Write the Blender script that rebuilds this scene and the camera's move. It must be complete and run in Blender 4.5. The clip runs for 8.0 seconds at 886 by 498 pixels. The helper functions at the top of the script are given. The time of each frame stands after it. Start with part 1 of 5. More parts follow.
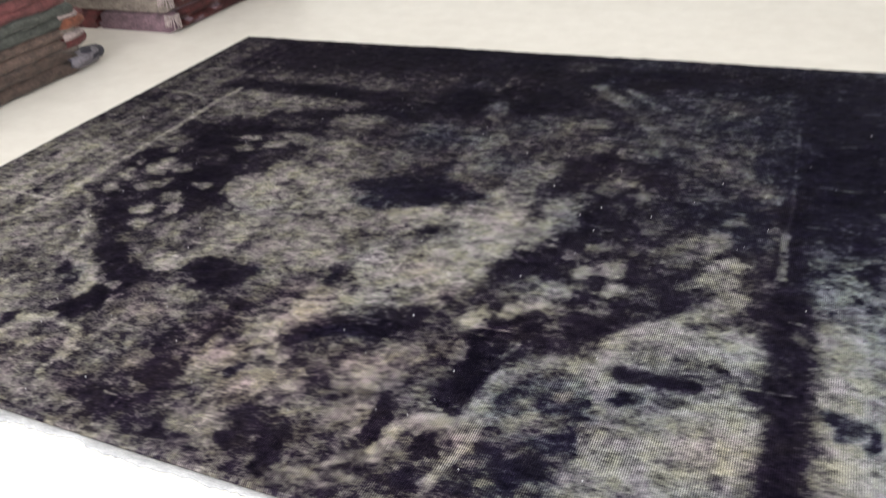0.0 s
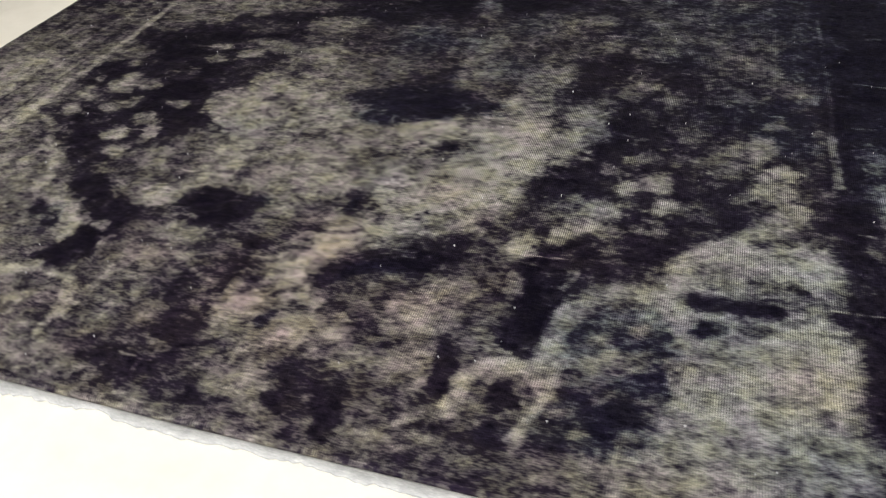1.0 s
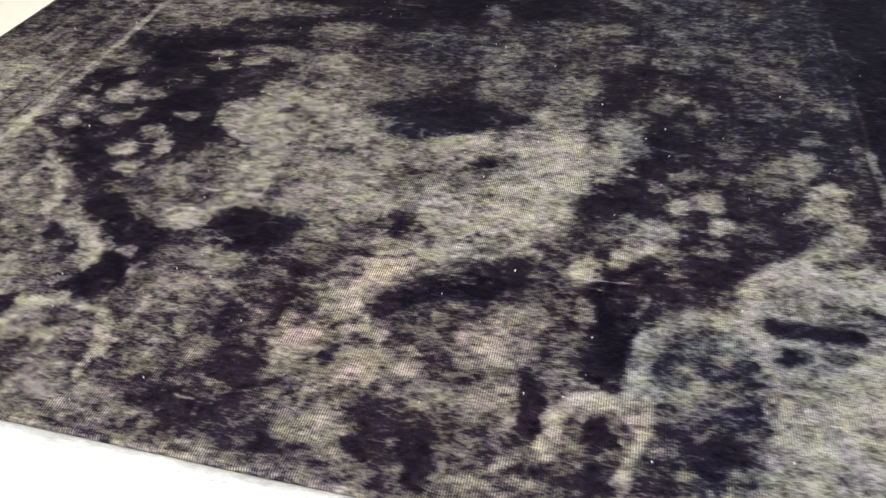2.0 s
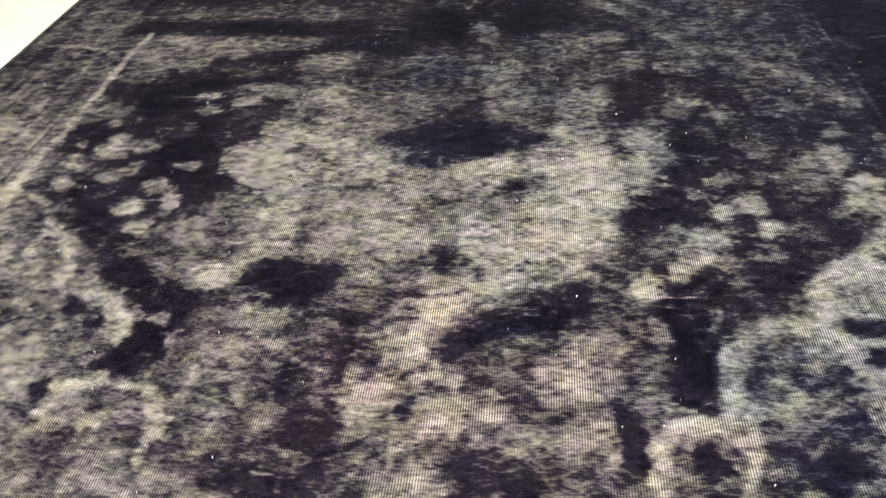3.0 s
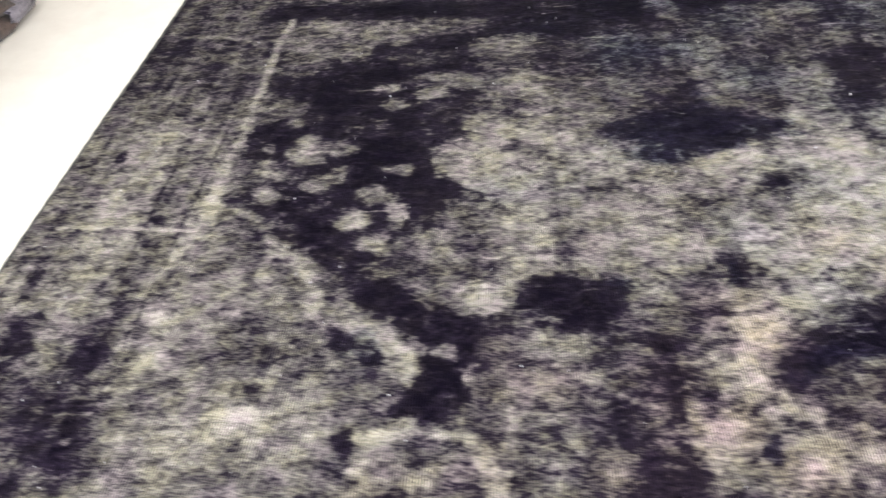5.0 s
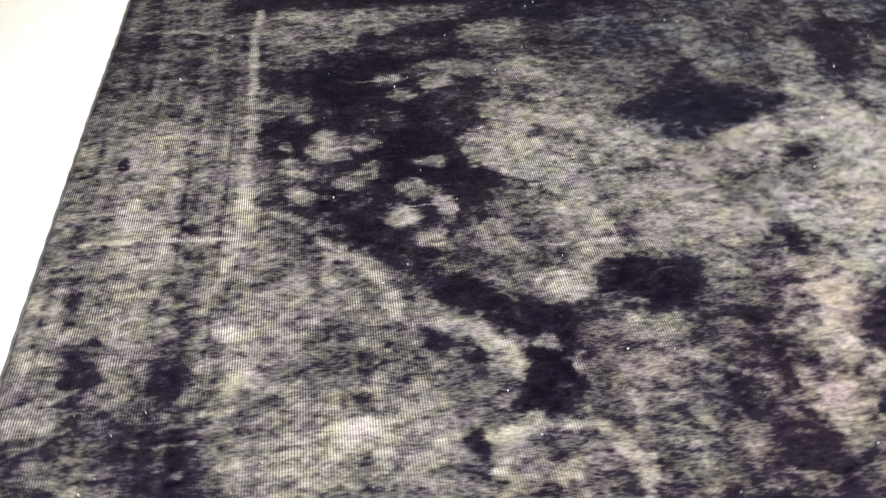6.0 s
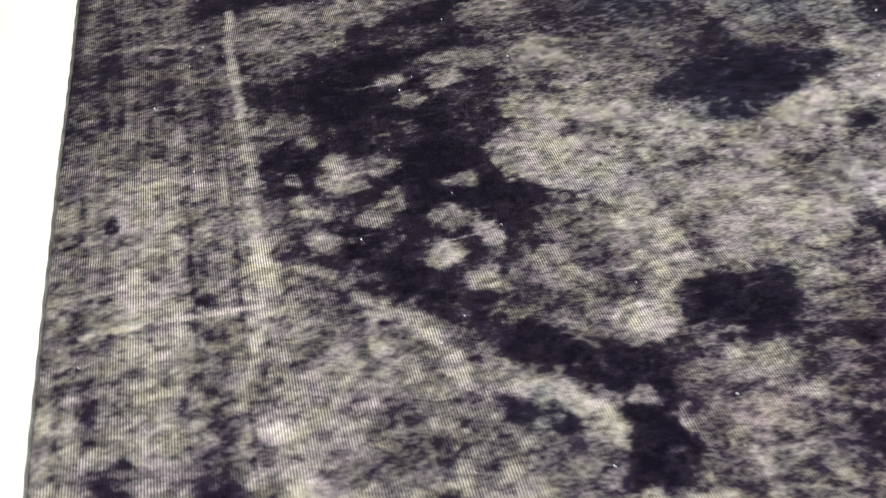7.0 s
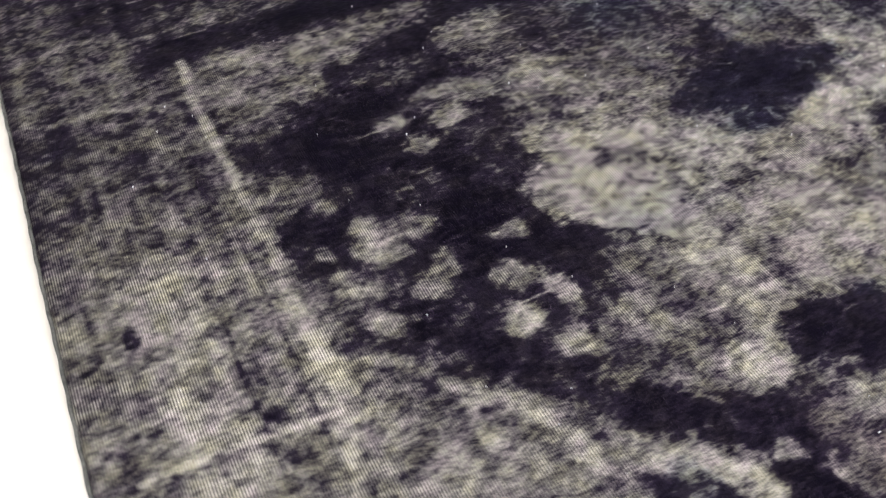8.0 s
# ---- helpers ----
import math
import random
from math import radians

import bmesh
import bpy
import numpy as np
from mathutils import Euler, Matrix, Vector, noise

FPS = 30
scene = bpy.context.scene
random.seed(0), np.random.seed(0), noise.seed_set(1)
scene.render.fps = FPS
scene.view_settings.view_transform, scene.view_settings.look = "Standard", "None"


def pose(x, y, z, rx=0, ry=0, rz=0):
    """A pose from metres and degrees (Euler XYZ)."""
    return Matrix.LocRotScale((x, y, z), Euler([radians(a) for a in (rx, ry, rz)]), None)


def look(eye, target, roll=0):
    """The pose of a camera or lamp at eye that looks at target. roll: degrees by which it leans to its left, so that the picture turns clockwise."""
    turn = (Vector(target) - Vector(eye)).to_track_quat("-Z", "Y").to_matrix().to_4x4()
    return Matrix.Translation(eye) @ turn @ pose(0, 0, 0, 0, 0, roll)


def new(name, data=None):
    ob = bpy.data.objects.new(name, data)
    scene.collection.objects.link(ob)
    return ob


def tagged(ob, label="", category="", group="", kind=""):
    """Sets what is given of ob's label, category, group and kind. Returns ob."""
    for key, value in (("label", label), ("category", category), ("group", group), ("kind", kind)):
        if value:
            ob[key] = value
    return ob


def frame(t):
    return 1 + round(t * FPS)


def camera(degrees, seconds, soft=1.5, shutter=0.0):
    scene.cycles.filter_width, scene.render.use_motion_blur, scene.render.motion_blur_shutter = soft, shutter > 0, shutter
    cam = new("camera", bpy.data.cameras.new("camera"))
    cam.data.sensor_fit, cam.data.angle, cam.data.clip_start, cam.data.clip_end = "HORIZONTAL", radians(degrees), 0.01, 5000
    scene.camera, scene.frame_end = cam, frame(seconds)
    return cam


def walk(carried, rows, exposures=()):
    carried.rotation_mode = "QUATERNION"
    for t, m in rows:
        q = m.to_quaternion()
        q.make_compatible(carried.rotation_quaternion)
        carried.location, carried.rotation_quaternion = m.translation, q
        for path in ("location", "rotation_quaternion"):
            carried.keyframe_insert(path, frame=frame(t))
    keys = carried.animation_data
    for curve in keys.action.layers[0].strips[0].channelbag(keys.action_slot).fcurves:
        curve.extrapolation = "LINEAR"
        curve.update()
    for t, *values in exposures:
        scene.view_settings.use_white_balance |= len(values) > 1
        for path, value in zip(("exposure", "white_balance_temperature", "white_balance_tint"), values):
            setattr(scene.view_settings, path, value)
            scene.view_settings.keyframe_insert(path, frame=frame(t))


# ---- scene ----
cam = camera(52.6, 8.0, soft=1.3, shutter=0.5)
PATH = [
    (0, (0.611, 0.382, 0.882), (-0.097, 1.97, -0.106), -3.7),
    (0.5, (0.514, 0.459, 0.868), (-0.142, 1.967, -0.27), -5.2),
    (1, (0.367, 0.46, 0.85), (-0.137, 1.987, -0.339), -3.1),
    (1.5, (0.222, 0.445, 0.856), (-0.173, 2.023, -0.307), -2.7),
    (2, (0.144, 0.488, 0.851), (-0.192, 2.051, -0.351), -0.0),
    (2.2, (0.112, 0.515, 0.849), (-0.224, 2.069, -0.364), -0.8),
    (3.3, (-0.108, 0.533, 0.834), (-0.171, 2.153, -0.338), -2.8),
    (3.5, (-0.154, 0.503, 0.841), (-0.124, 2.122, -0.333), -2.0),
    (4, (-0.234, 0.49, 0.827), (-0.296, 2.1, -0.358), -2.6),
    (4.5, (-0.354, 0.575, 0.807), (-0.538, 2.161, -0.397), -2.8),
    (5, (-0.482, 0.658, 0.826), (-0.638, 2.22, -0.413), -4.3),
    (5.2, (-0.553, 0.662, 0.832), (-0.651, 2.222, -0.417), -1.8),
    (6.3, (-0.834, 0.74, 0.819), (-0.605, 2.237, -0.487), -1.9),
    (6.5, (-0.838, 0.793, 0.814), (-0.623, 2.262, -0.526), -3.1),
    (7, (-0.878, 0.93, 0.834), (-0.626, 2.346, -0.556), -5.3),
    (7.5, (-0.967, 1.049, 0.828), (-0.595, 2.425, -0.574), -4.1),
    (8, (-1.082, 1.165, 0.854), (-0.537, 2.44, -0.588), -3.8),
]
EXPOSURES = [(0.0, -0.57, 6350, 10), (0.5, -0.55, 6450, 10), (1.0, -0.75, 6650, 7), (1.5, -0.42, 6650, 7), (2.0, -0.24, 6650, 7), (3.4, 0.12, 6700, 6.5), (4.2, 0.08, 6700, 6.5), (5.0, 0.02, 6350, 10), (6.5, 0.08, 6350, 10), (7.5, -0.06, 6300, 11), (8.0, -0.14, 6300, 11)]
walk(cam, [(t, look(eye, target, roll)) for t, eye, target, roll in PATH], EXPOSURES)

# ---- light: daylight through a wide shop window behind the camera ----
ROOM_W, ROOM_E, ROOM_S, ROOM_N, CEIL = -4.2, 4.6, -2.6, 6.4, 2.9
world = bpy.data.worlds.new("world")
scene.world = world
world.use_nodes = True
wn = world.node_tree.nodes
sky = wn.new("ShaderNodeTexSky")
sky.sky_type, sky.sun_disc = "NISHITA", False
sky.sun_elevation, sky.sun_rotation = radians(40), radians(60)
world.node_tree.links.new(sky.outputs[0], wn["Background"].inputs[0])
wn["Background"].inputs[1].default_value = 0.12


def area(name, place, target, sx, sy, watts, colour):
    data = bpy.data.lights.new(name, "AREA")
    data.shape, data.size, data.size_y, data.energy, data.color = "RECTANGLE", sx, sy, watts, colour
    lamp = new(name, data)
    lamp.matrix_world = look(place, target)
    return lamp


WIN_W, WIN_E, WIN_LOW, WIN_TOP = -3.6, 2.6, 0.3, 2.6
area("window_light", ((WIN_W + WIN_E) / 2, ROOM_S - 0.1, 1.45), ((WIN_W + WIN_E) / 2, 3, 1.35), WIN_E - WIN_W - 0.1, 2.2, 750, (1.0, 0.985, 0.97))


# ---- materials ----
def material(name):
    m = bpy.data.materials.new(name)
    m.use_nodes = True
    nt = m.node_tree
    return m, nt, nt.nodes["Principled BSDF"]


def node(nt, kind, **values):
    n = nt.nodes.new(kind)
    for key, v in values.items():
        n.inputs[key].default_value = v
    return n


def noisy(name, low, high, scale, rough, bump=0.1, fine=60.0, stretch=(1, 1, 1), sheen=0.0):
    """A cloth, plaster or board surface: two scales of colour change and a fine relief."""
    m, nt, b = material(name)
    co = nt.nodes.new("ShaderNodeTexCoord")
    mp = nt.nodes.new("ShaderNodeMapping")
    mp.inputs["Scale"].default_value = stretch
    nt.links.new(co.outputs["Object"], mp.inputs[0])
    n1 = node(nt, "ShaderNodeTexNoise", Scale=scale, Detail=5.0, Roughness=0.6)
    n2 = node(nt, "ShaderNodeTexNoise", Scale=fine, Detail=4.0, Roughness=0.65)
    for n in (n1, n2):
        nt.links.new(mp.outputs[0], n.inputs["Vector"])
    mix = nt.nodes.new("ShaderNodeMath")
    mix.operation = "ADD"
    half = nt.nodes.new("ShaderNodeMath")
    half.operation = "MULTIPLY"
    half.inputs[1].default_value = 0.5
    nt.links.new(n1.outputs[0], mix.inputs[0])
    nt.links.new(n2.outputs[0], mix.inputs[1])
    nt.links.new(mix.outputs[0], half.inputs[0])
    ramp = nt.nodes.new("ShaderNodeValToRGB")
    ramp.color_ramp.elements[0].position, ramp.color_ramp.elements[1].position = 0.36, 0.64
    ramp.color_ramp.elements[0].color, ramp.color_ramp.elements[1].color = (*low, 1), (*high, 1)
    nt.links.new(half.outputs[0], ramp.inputs[0])
    nt.links.new(ramp.outputs[0], b.inputs["Base Color"])
    b.inputs["Roughness"].default_value = rough
    b.inputs["Sheen Weight"].default_value = sheen
    bp = node(nt, "ShaderNodeBump", Strength=bump, Distance=0.004)
    nt.links.new(n2.outputs[0], bp.inputs["Height"])
    nt.links.new(bp.outputs[0], b.inputs["Normal"])
    return m


WALL = noisy("white_wall_paint", (0.74, 0.73, 0.70), (0.82, 0.81, 0.79), 1.5, 0.7, 0.05, 90)
CEILING = noisy("ceiling_paint", (0.78, 0.78, 0.77), (0.84, 0.84, 0.83), 1.5, 0.8, 0.03, 90)
FLOOR = noisy("cream_vinyl_floor", (0.635, 0.602, 0.548), (0.73, 0.70, 0.648), 1.1, 0.38, 0.02, 14)


RIB = 94.0


def rug_material():
    m, nt, b = material("overdyed_wool_pile")
    ln = nt.links.new
    pat = nt.nodes.new("ShaderNodeAttribute")
    pat.attribute_name = "pattern"
    co = nt.nodes.new("ShaderNodeTexCoord")

    def mapped(scale):
        mp = nt.nodes.new("ShaderNodeMapping")
        mp.inputs["Scale"].default_value = scale
        ln(co.outputs["Object"], mp.inputs[0])
        return mp.outputs[0]

    sep = nt.nodes.new("ShaderNodeSeparateColor")
    ln(pat.outputs["Color"], sep.inputs[0])

    def math_(op, a, c):
        n = nt.nodes.new("ShaderNodeMath")
        n.operation = op
        for k, v in enumerate((a, c)):
            if isinstance(v, (int, float)):
                n.inputs[k].default_value = v
            else:
                ln(v, n.inputs[k])
        return n.outputs[0]

    # weft streaks and tufts of the worn pile
    tuft = node(nt, "ShaderNodeTexNoise", Scale=1.0, Detail=3.0, Roughness=0.6)
    ln(mapped((60, 125, 70)), tuft.inputs["Vector"])
    fleck = node(nt, "ShaderNodeTexNoise", Scale=1.0, Detail=2.0, Roughness=0.6)
    ln(mapped((120, 320, 190)), fleck.inputs["Vector"])
    v = math_("ADD", sep.outputs[0], math_("MULTIPLY", math_("SUBTRACT", tuft.outputs[0], 0.5), 0.22))
    dash = math_("MINIMUM", math_("MAXIMUM", math_("MULTIPLY", math_("SUBTRACT", fleck.outputs[0], 0.5), 4.0), -0.5), 0.5)
    v = math_("ADD", v, math_("MULTIPLY", dash, math_("ADD", math_("MULTIPLY", math_("MAXIMUM", sep.outputs[0], 0.0), 0.20), 0.09)))
    # warp ribs, showing where the pile is worn
    wave = node(nt, "ShaderNodeTexWave", Scale=1.0, Distortion=0.3, Detail=2.0)
    wave.wave_type, wave.bands_direction = "BANDS", "X"
    ln(mapped((RIB, 3, 1)), wave.inputs["Vector"])
    bare = node(nt, "ShaderNodeTexNoise", Scale=7.0, Detail=2.0, Roughness=0.5)
    ln(co.outputs["Object"], bare.inputs["Vector"])
    shown = math_("MINIMUM", math_("MAXIMUM", math_("MULTIPLY", math_("SUBTRACT", bare.outputs[0], 0.38), 5.0), 0.12), 1.0)
    worn = math_("MULTIPLY", math_("MAXIMUM", math_("SUBTRACT", sep.outputs[0], 0.16), 0.0), shown)
    rib = math_("MULTIPLY", math_("MULTIPLY", math_("SUBTRACT", wave.outputs["Fac"], 0.5), worn), 0.55)
    v = math_("ADD", v, rib)
    ramp = nt.nodes.new("ShaderNodeValToRGB")
    cr = ramp.color_ramp
    cr.elements[0].position, cr.elements[0].color = 0.06, (0.0019, 0.0011, 0.0044, 1)
    cr.elements[1].position, cr.elements[1].color = 0.98, (0.37, 0.345, 0.312, 1)
    for p, c in ((0.27, (0.0138, 0.0102, 0.0180, 1)), (0.45, (0.088, 0.082, 0.080, 1)), (0.68, (0.215, 0.202, 0.182, 1))):
        e = cr.elements.new(p)
        e.color = c
    ln(v, ramp.inputs[0])
    # bare warps stand pale between darker rows of knots, their self-shade painted in too
    gap = math_("MULTIPLY", math_("SUBTRACT", wave.outputs["Fac"], 0.5), math_("MINIMUM", math_("MULTIPLY", worn, 2.6), 0.85))
    rows = nt.nodes.new("ShaderNodeVectorMath")
    rows.operation = "SCALE"
    ln(ramp.outputs[0], rows.inputs[0])
    ln(math_("ADD", gap, 1.0), rows.inputs["Scale"])
    # the dyes differ from patch to patch: plum, grey, olive
    hue = node(nt, "ShaderNodeTexNoise", Scale=26.0, Detail=3.0, Roughness=0.6)
    ln(co.outputs["Object"], hue.inputs["Vector"])
    tint = nt.nodes.new("ShaderNodeValToRGB")
    tint.color_ramp.elements[0].position, tint.color_ramp.elements[0].color = 0.36, (1.03, 0.96, 1.08, 1)
    tint.color_ramp.elements[1].position, tint.color_ramp.elements[1].color = 0.64, (1.01, 1.01, 0.88, 1)
    tint.color_ramp.elements.new(0.5).color = (1, 1, 1, 1)
    ln(hue.outputs[0], tint.inputs[0])
    dyed = nt.nodes.new("ShaderNodeMix")
    dyed.data_type, dyed.blend_type = "RGBA", "MULTIPLY"
    dyed.inputs["Factor"].default_value = 1.0
    ln(rows.outputs[0], dyed.inputs["A"])
    ln(tint.outputs[0], dyed.inputs["B"])
    # dye shifts: green channel blue, blue channel brown-red
    blue = nt.nodes.new("ShaderNodeMix")
    blue.data_type, blue.blend_type = "RGBA", "MULTIPLY"
    blue.inputs["B"].default_value = (0.80, 0.95, 1.12, 1)
    ln(sep.outputs[1], blue.inputs["Factor"])
    ln(dyed.outputs["Result"], blue.inputs["A"])
    warm = nt.nodes.new("ShaderNodeMix")
    warm.data_type, warm.blend_type = "RGBA", "MULTIPLY"
    warm.inputs["B"].default_value = (1.10, 0.93, 0.92, 1)
    ln(sep.outputs[2], warm.inputs["Factor"])
    ln(blue.outputs["Result"], warm.inputs["A"])
    ln(warm.outputs["Result"], b.inputs["Base Color"])
    b.inputs["Roughness"].default_value = 0.85
    b.inputs["Specular IOR Level"].default_value = 0.04
    h = math_("ADD", math_("MULTIPLY", tuft.outputs[0], 0.8), math_("MULTIPLY", wave.outputs["Fac"], 0.25))
    h = math_("ADD", h, math_("MULTIPLY", fleck.outputs[0], 0.5))
    bp = node(nt, "ShaderNodeBump", Strength=0.5, Distance=0.004)
    ln(h, bp.inputs["Height"])
    ln(bp.outputs[0], b.inputs["Normal"])
    return m


RUG = rug_material()


# ---- building helpers ----
def mesh_object(name, bm, mat, parent=None):
    me = bpy.data.meshes.new(name)
    bm.to_mesh(me)
    bm.free()
    me.materials.append(mat)
    ob = new(name, me)
    if parent:
        ob.parent = parent
    return ob


def part(name, bm, mat, parent, label=""):
    return tagged(mesh_object(name, bm, mat, parent), label)


def box(bm, x0, y0, z0, x1, y1, z1):
    m = Matrix.Translation(((x0 + x1) / 2, (y0 + y1) / 2, (z0 + z1) / 2)) @ Matrix.Diagonal((x1 - x0, y1 - y0, z1 - z0, 1))
    return bmesh.ops.create_cube(bm, size=1, matrix=m)["verts"]


def slab(name, x0, y0, z0, x1, y1, z1, mat, label, category):
    bm = bmesh.new()
    box(bm, x0, y0, z0, x1, y1, z1)
    return tagged(mesh_object(name, bm, mat), label, category, kind="structure")


# ---- room ----
slab("floor", ROOM_W, ROOM_S, -0.1, ROOM_E, ROOM_N, 0, FLOOR, "cream white smooth shop floor", "floor")
slab("ceiling", ROOM_W, ROOM_S, CEIL, ROOM_E, ROOM_N, CEIL + 0.1, CEILING, "plain white ceiling", "ceiling")
slab("wall_west", ROOM_W - 0.2, ROOM_S, 0, ROOM_W, ROOM_N, CEIL, WALL, "plain white wall", "wall")
slab("wall_east", ROOM_E, ROOM_S, 0, ROOM_E + 0.2, ROOM_N, CEIL, WALL, "plain white wall", "wall")
bm = bmesh.new()
for x0, z0, x1, z1 in ((ROOM_W - 0.2, 0, WIN_W, CEIL), (WIN_E, 0, ROOM_E + 0.2, CEIL), (WIN_W, 0, WIN_E, WIN_LOW), (WIN_W, WIN_TOP, WIN_E, CEIL)):
    box(bm, x0, ROOM_S - 0.2, z0, x1, ROOM_S, z1)
tagged(mesh_object("wall_south", bm, WALL), "plain white wall with a wide window opening", "wall", kind="structure")
slab("wall_north", ROOM_W - 0.2, ROOM_N, 0, ROOM_E + 0.2, ROOM_N + 0.2, CEIL, WALL, "plain white wall", "wall")

# ---- the rug ----
RUG_L, RUG_R, PILE = -1.247, 0.868, 0.011


def near_end(x):
    """The cut end of the rug runs a little askew."""
    return 1.1 - 0.04 * x


def far_end(x):
    return 3.03 + 0.03 * x


def value_noise(x, y, cell, seed):
    """Smooth noise in -1..1 over the arrays x and y, with cells of that size."""
    r = np.random.default_rng(seed)
    g = r.uniform(-1, 1, (128, 128))
    u, w = x / cell + 500.3, y / cell + 300.7
    i, j = np.floor(u).astype(int), np.floor(w).astype(int)
    f, h = u - i, w - j
    f, h = f * f * (3 - 2 * f), h * h * (3 - 2 * h)
    i, j, k, l = i % 128, j % 128, (i + 1) % 128, (j + 1) % 128
    return (g[i, j] * (1 - f) + g[k, j] * f) * (1 - h) + (g[i, l] * (1 - f) + g[k, l] * f) * h


def pattern(x, y):
    """How pale each knot of the rug is (0: full navy dye, 1: worn to bare wool), and how blue or red its dye."""
    wx = x + 0.006 * value_noise(x, y, 0.045, 11) + 0.005 * value_noise(x, y, 0.016, 12)
    wy = y + 0.006 * value_noise(x, y, 0.045, 13) + 0.004 * value_noise(x, y, 0.016, 14)
    ragged = 0.24 * value_noise(x, y, 0.022, 15) + 0.20 * value_noise(x / 1.5, y, 0.009, 16) + 0.22 * value_noise(x / 1.4, y, 0.0045, 17)
    sx, sy = x + 0.35 * (wx - x), y + 0.35 * (wy - y)
    p = np.full_like(x, 0.3)
    tone = np.zeros_like(x)

    def window(x0, x1, y0, y1):
        """The rows and columns of knots that may lie in that stretch."""
        c0, c1 = np.searchsorted(x[0], (x0, x1))
        low, high = np.minimum(y[:, 0], y[:, -1]), np.maximum(y[:, 0], y[:, -1])
        return np.s_[np.searchsorted(high, y0) : np.searchsorted(low, y1), c0:c1]

    def patch(cx, cy, rx, ry, turn, level, alpha, soft=0.42, navy=0.0):
        reach = 2.2 * rx + 0.02
        k = window(cx - reach, cx + reach, cy - reach, cy + reach)
        c, s = math.cos(radians(turn)), math.sin(radians(turn))
        dx, dy = wx[k] - cx, wy[k] - cy
        u, v = dx * c + dy * s, dy * c - dx * s
        d = np.sqrt((u / rx) ** 2 + (v / ry) ** 2) + ragged[k] * (1.0 if rx > 0.035 else 0.65)
        f = np.clip((1 + soft - d) / (2 * soft), 0, 1)
        f = alpha * f * f * (3 - 2 * f)
        p[k] += f * (level - p[k])
        tone[k] += f * (navy - tone[k])

    def stroke(half, level, alpha, *way):
        half = max(half, 0.0022)
        reach = 3 * half + 0.02
        k = window(min(a for a, _ in way) - reach, max(a for a, _ in way) + reach, min(b for _, b in way) - reach, max(b for _, b in way) + reach)
        far = np.full_like(x[k], 9.0)
        for (ax, ay), (bx, by) in zip(way, way[1:]):
            ex, ey = bx - ax, by - ay
            h = np.clip(((sx[k] - ax) * ex + (sy[k] - ay) * ey) / (ex * ex + ey * ey), 0, 1)
            far = np.minimum(far, np.hypot(sx[k] - ax - h * ex, sy[k] - ay - h * ey))
        f = np.clip((1.7 - far / half - 1.2 * ragged[k]) / 1.4, 0, 1)
        p[k] += 0.85 * alpha * f * f * (3 - 2 * f) * (level - p[k])

    # zones
    patch(-1.11, 1.75, 0.15, 0.95, 0, 0.48, 1.0, 0.5)
    patch(-0.8, 1.42, 0.2, 0.33, 0, 0.44, 1.0, 0.5)
    # far side dark from deep dye, with the leaning pile's shade painted in
    patch(0.0, 2.92, 1.2, 0.16, 0, 0.12, 1.0, 0.5)
    patch(0.75, 2.5, 0.14, 0.5, 0, 0.15, 1.0, 0.5)
    patch(-0.2, 2.55, 0.7, 0.2, 0, 0.24, 1.0, 0.5)
    patch(-0.2, 1.18, 0.8, 0.05, 0, 0.34, 1.0, 0.5)
    patch(0.45, 1.3, 0.25, 0.2, 0, 0.54, 0.9, 0.5)
    patch(0.05, 1.3, 0.35, 0.15, 0, 0.32, 1.0, 0.5)
    # the ground of the field, left and right of the medallion
    patch(-0.713, 1.933, 0.345, 0.151, 81, 0.12, 0.92, 0.4)
    patch(0.266, 1.834, 0.354, 0.162, 79, 0.14, 0.92, 0.4)
    patch(-0.413, 1.437, 0.150, 0.133, -90, 0.27, 0.92, 0.4)
    patch(-0.274, 1.262, 0.298, 0.102, -1, 0.27, 0.92, 0.4)
    # corner and side border beyond the white line
    patch(-1.169, 2.728, 0.225, 0.077, 89, 0.34, 0.92, 0.4)
    patch(-1.012, 2.617, 0.169, 0.054, 82, 0.19, 0.92, 0.4)
    patch(-1.087, 2.582, 0.068, 0.042, 83, 0.34, 0.92, 0.4)
    patch(-1.165, 2.501, 0.082, 0.049, -78, 0.24, 0.92, 0.4)
    patch(-0.850, 2.617, 0.079, 0.048, -31, 0.42, 0.92, 0.4)
    patch(-0.740, 2.450, 0.059, 0.038, -40, 0.42, 0.92, 0.4)
    patch(-0.656, 2.452, 0.073, 0.047, 75, 0.45, 0.92, 0.4)
    stroke(0.0402, 0.07, 1, (-0.970, 2.544), (-0.873, 2.537), (-0.770, 2.539), (-0.642, 2.539))
    patch(-0.870, 2.386, 0.168, 0.075, -66, 0.38, 0.92, 0.4)
    patch(-0.894, 2.468, 0.059, 0.033, -38, 0.48, 0.92, 0.4)
    patch(-0.782, 2.336, 0.066, 0.036, 72, 0.47, 0.92, 0.4)
    patch(-0.843, 2.270, 0.057, 0.054, 79, 0.42, 0.92, 0.4)
    patch(-0.894, 2.435, 0.030, 0.022, -48, 0.25, 0.92, 0.42)
    patch(-0.909, 2.323, 0.036, 0.028, -24, 0.22, 0.92, 0.4)
    patch(-0.933, 2.213, 0.046, 0.027, -74, 0.14, 0.92, 0.4)
    patch(-1.089, 2.229, 0.127, 0.085, 87, 0.36, 0.92, 0.4)
    patch(-1.017, 2.252, 0.026, 0.013, -45, 0.15, 0.92, 0.42)
    patch(-1.096, 2.274, 0.040, 0.023, -39, 0.2, 0.92, 0.4)
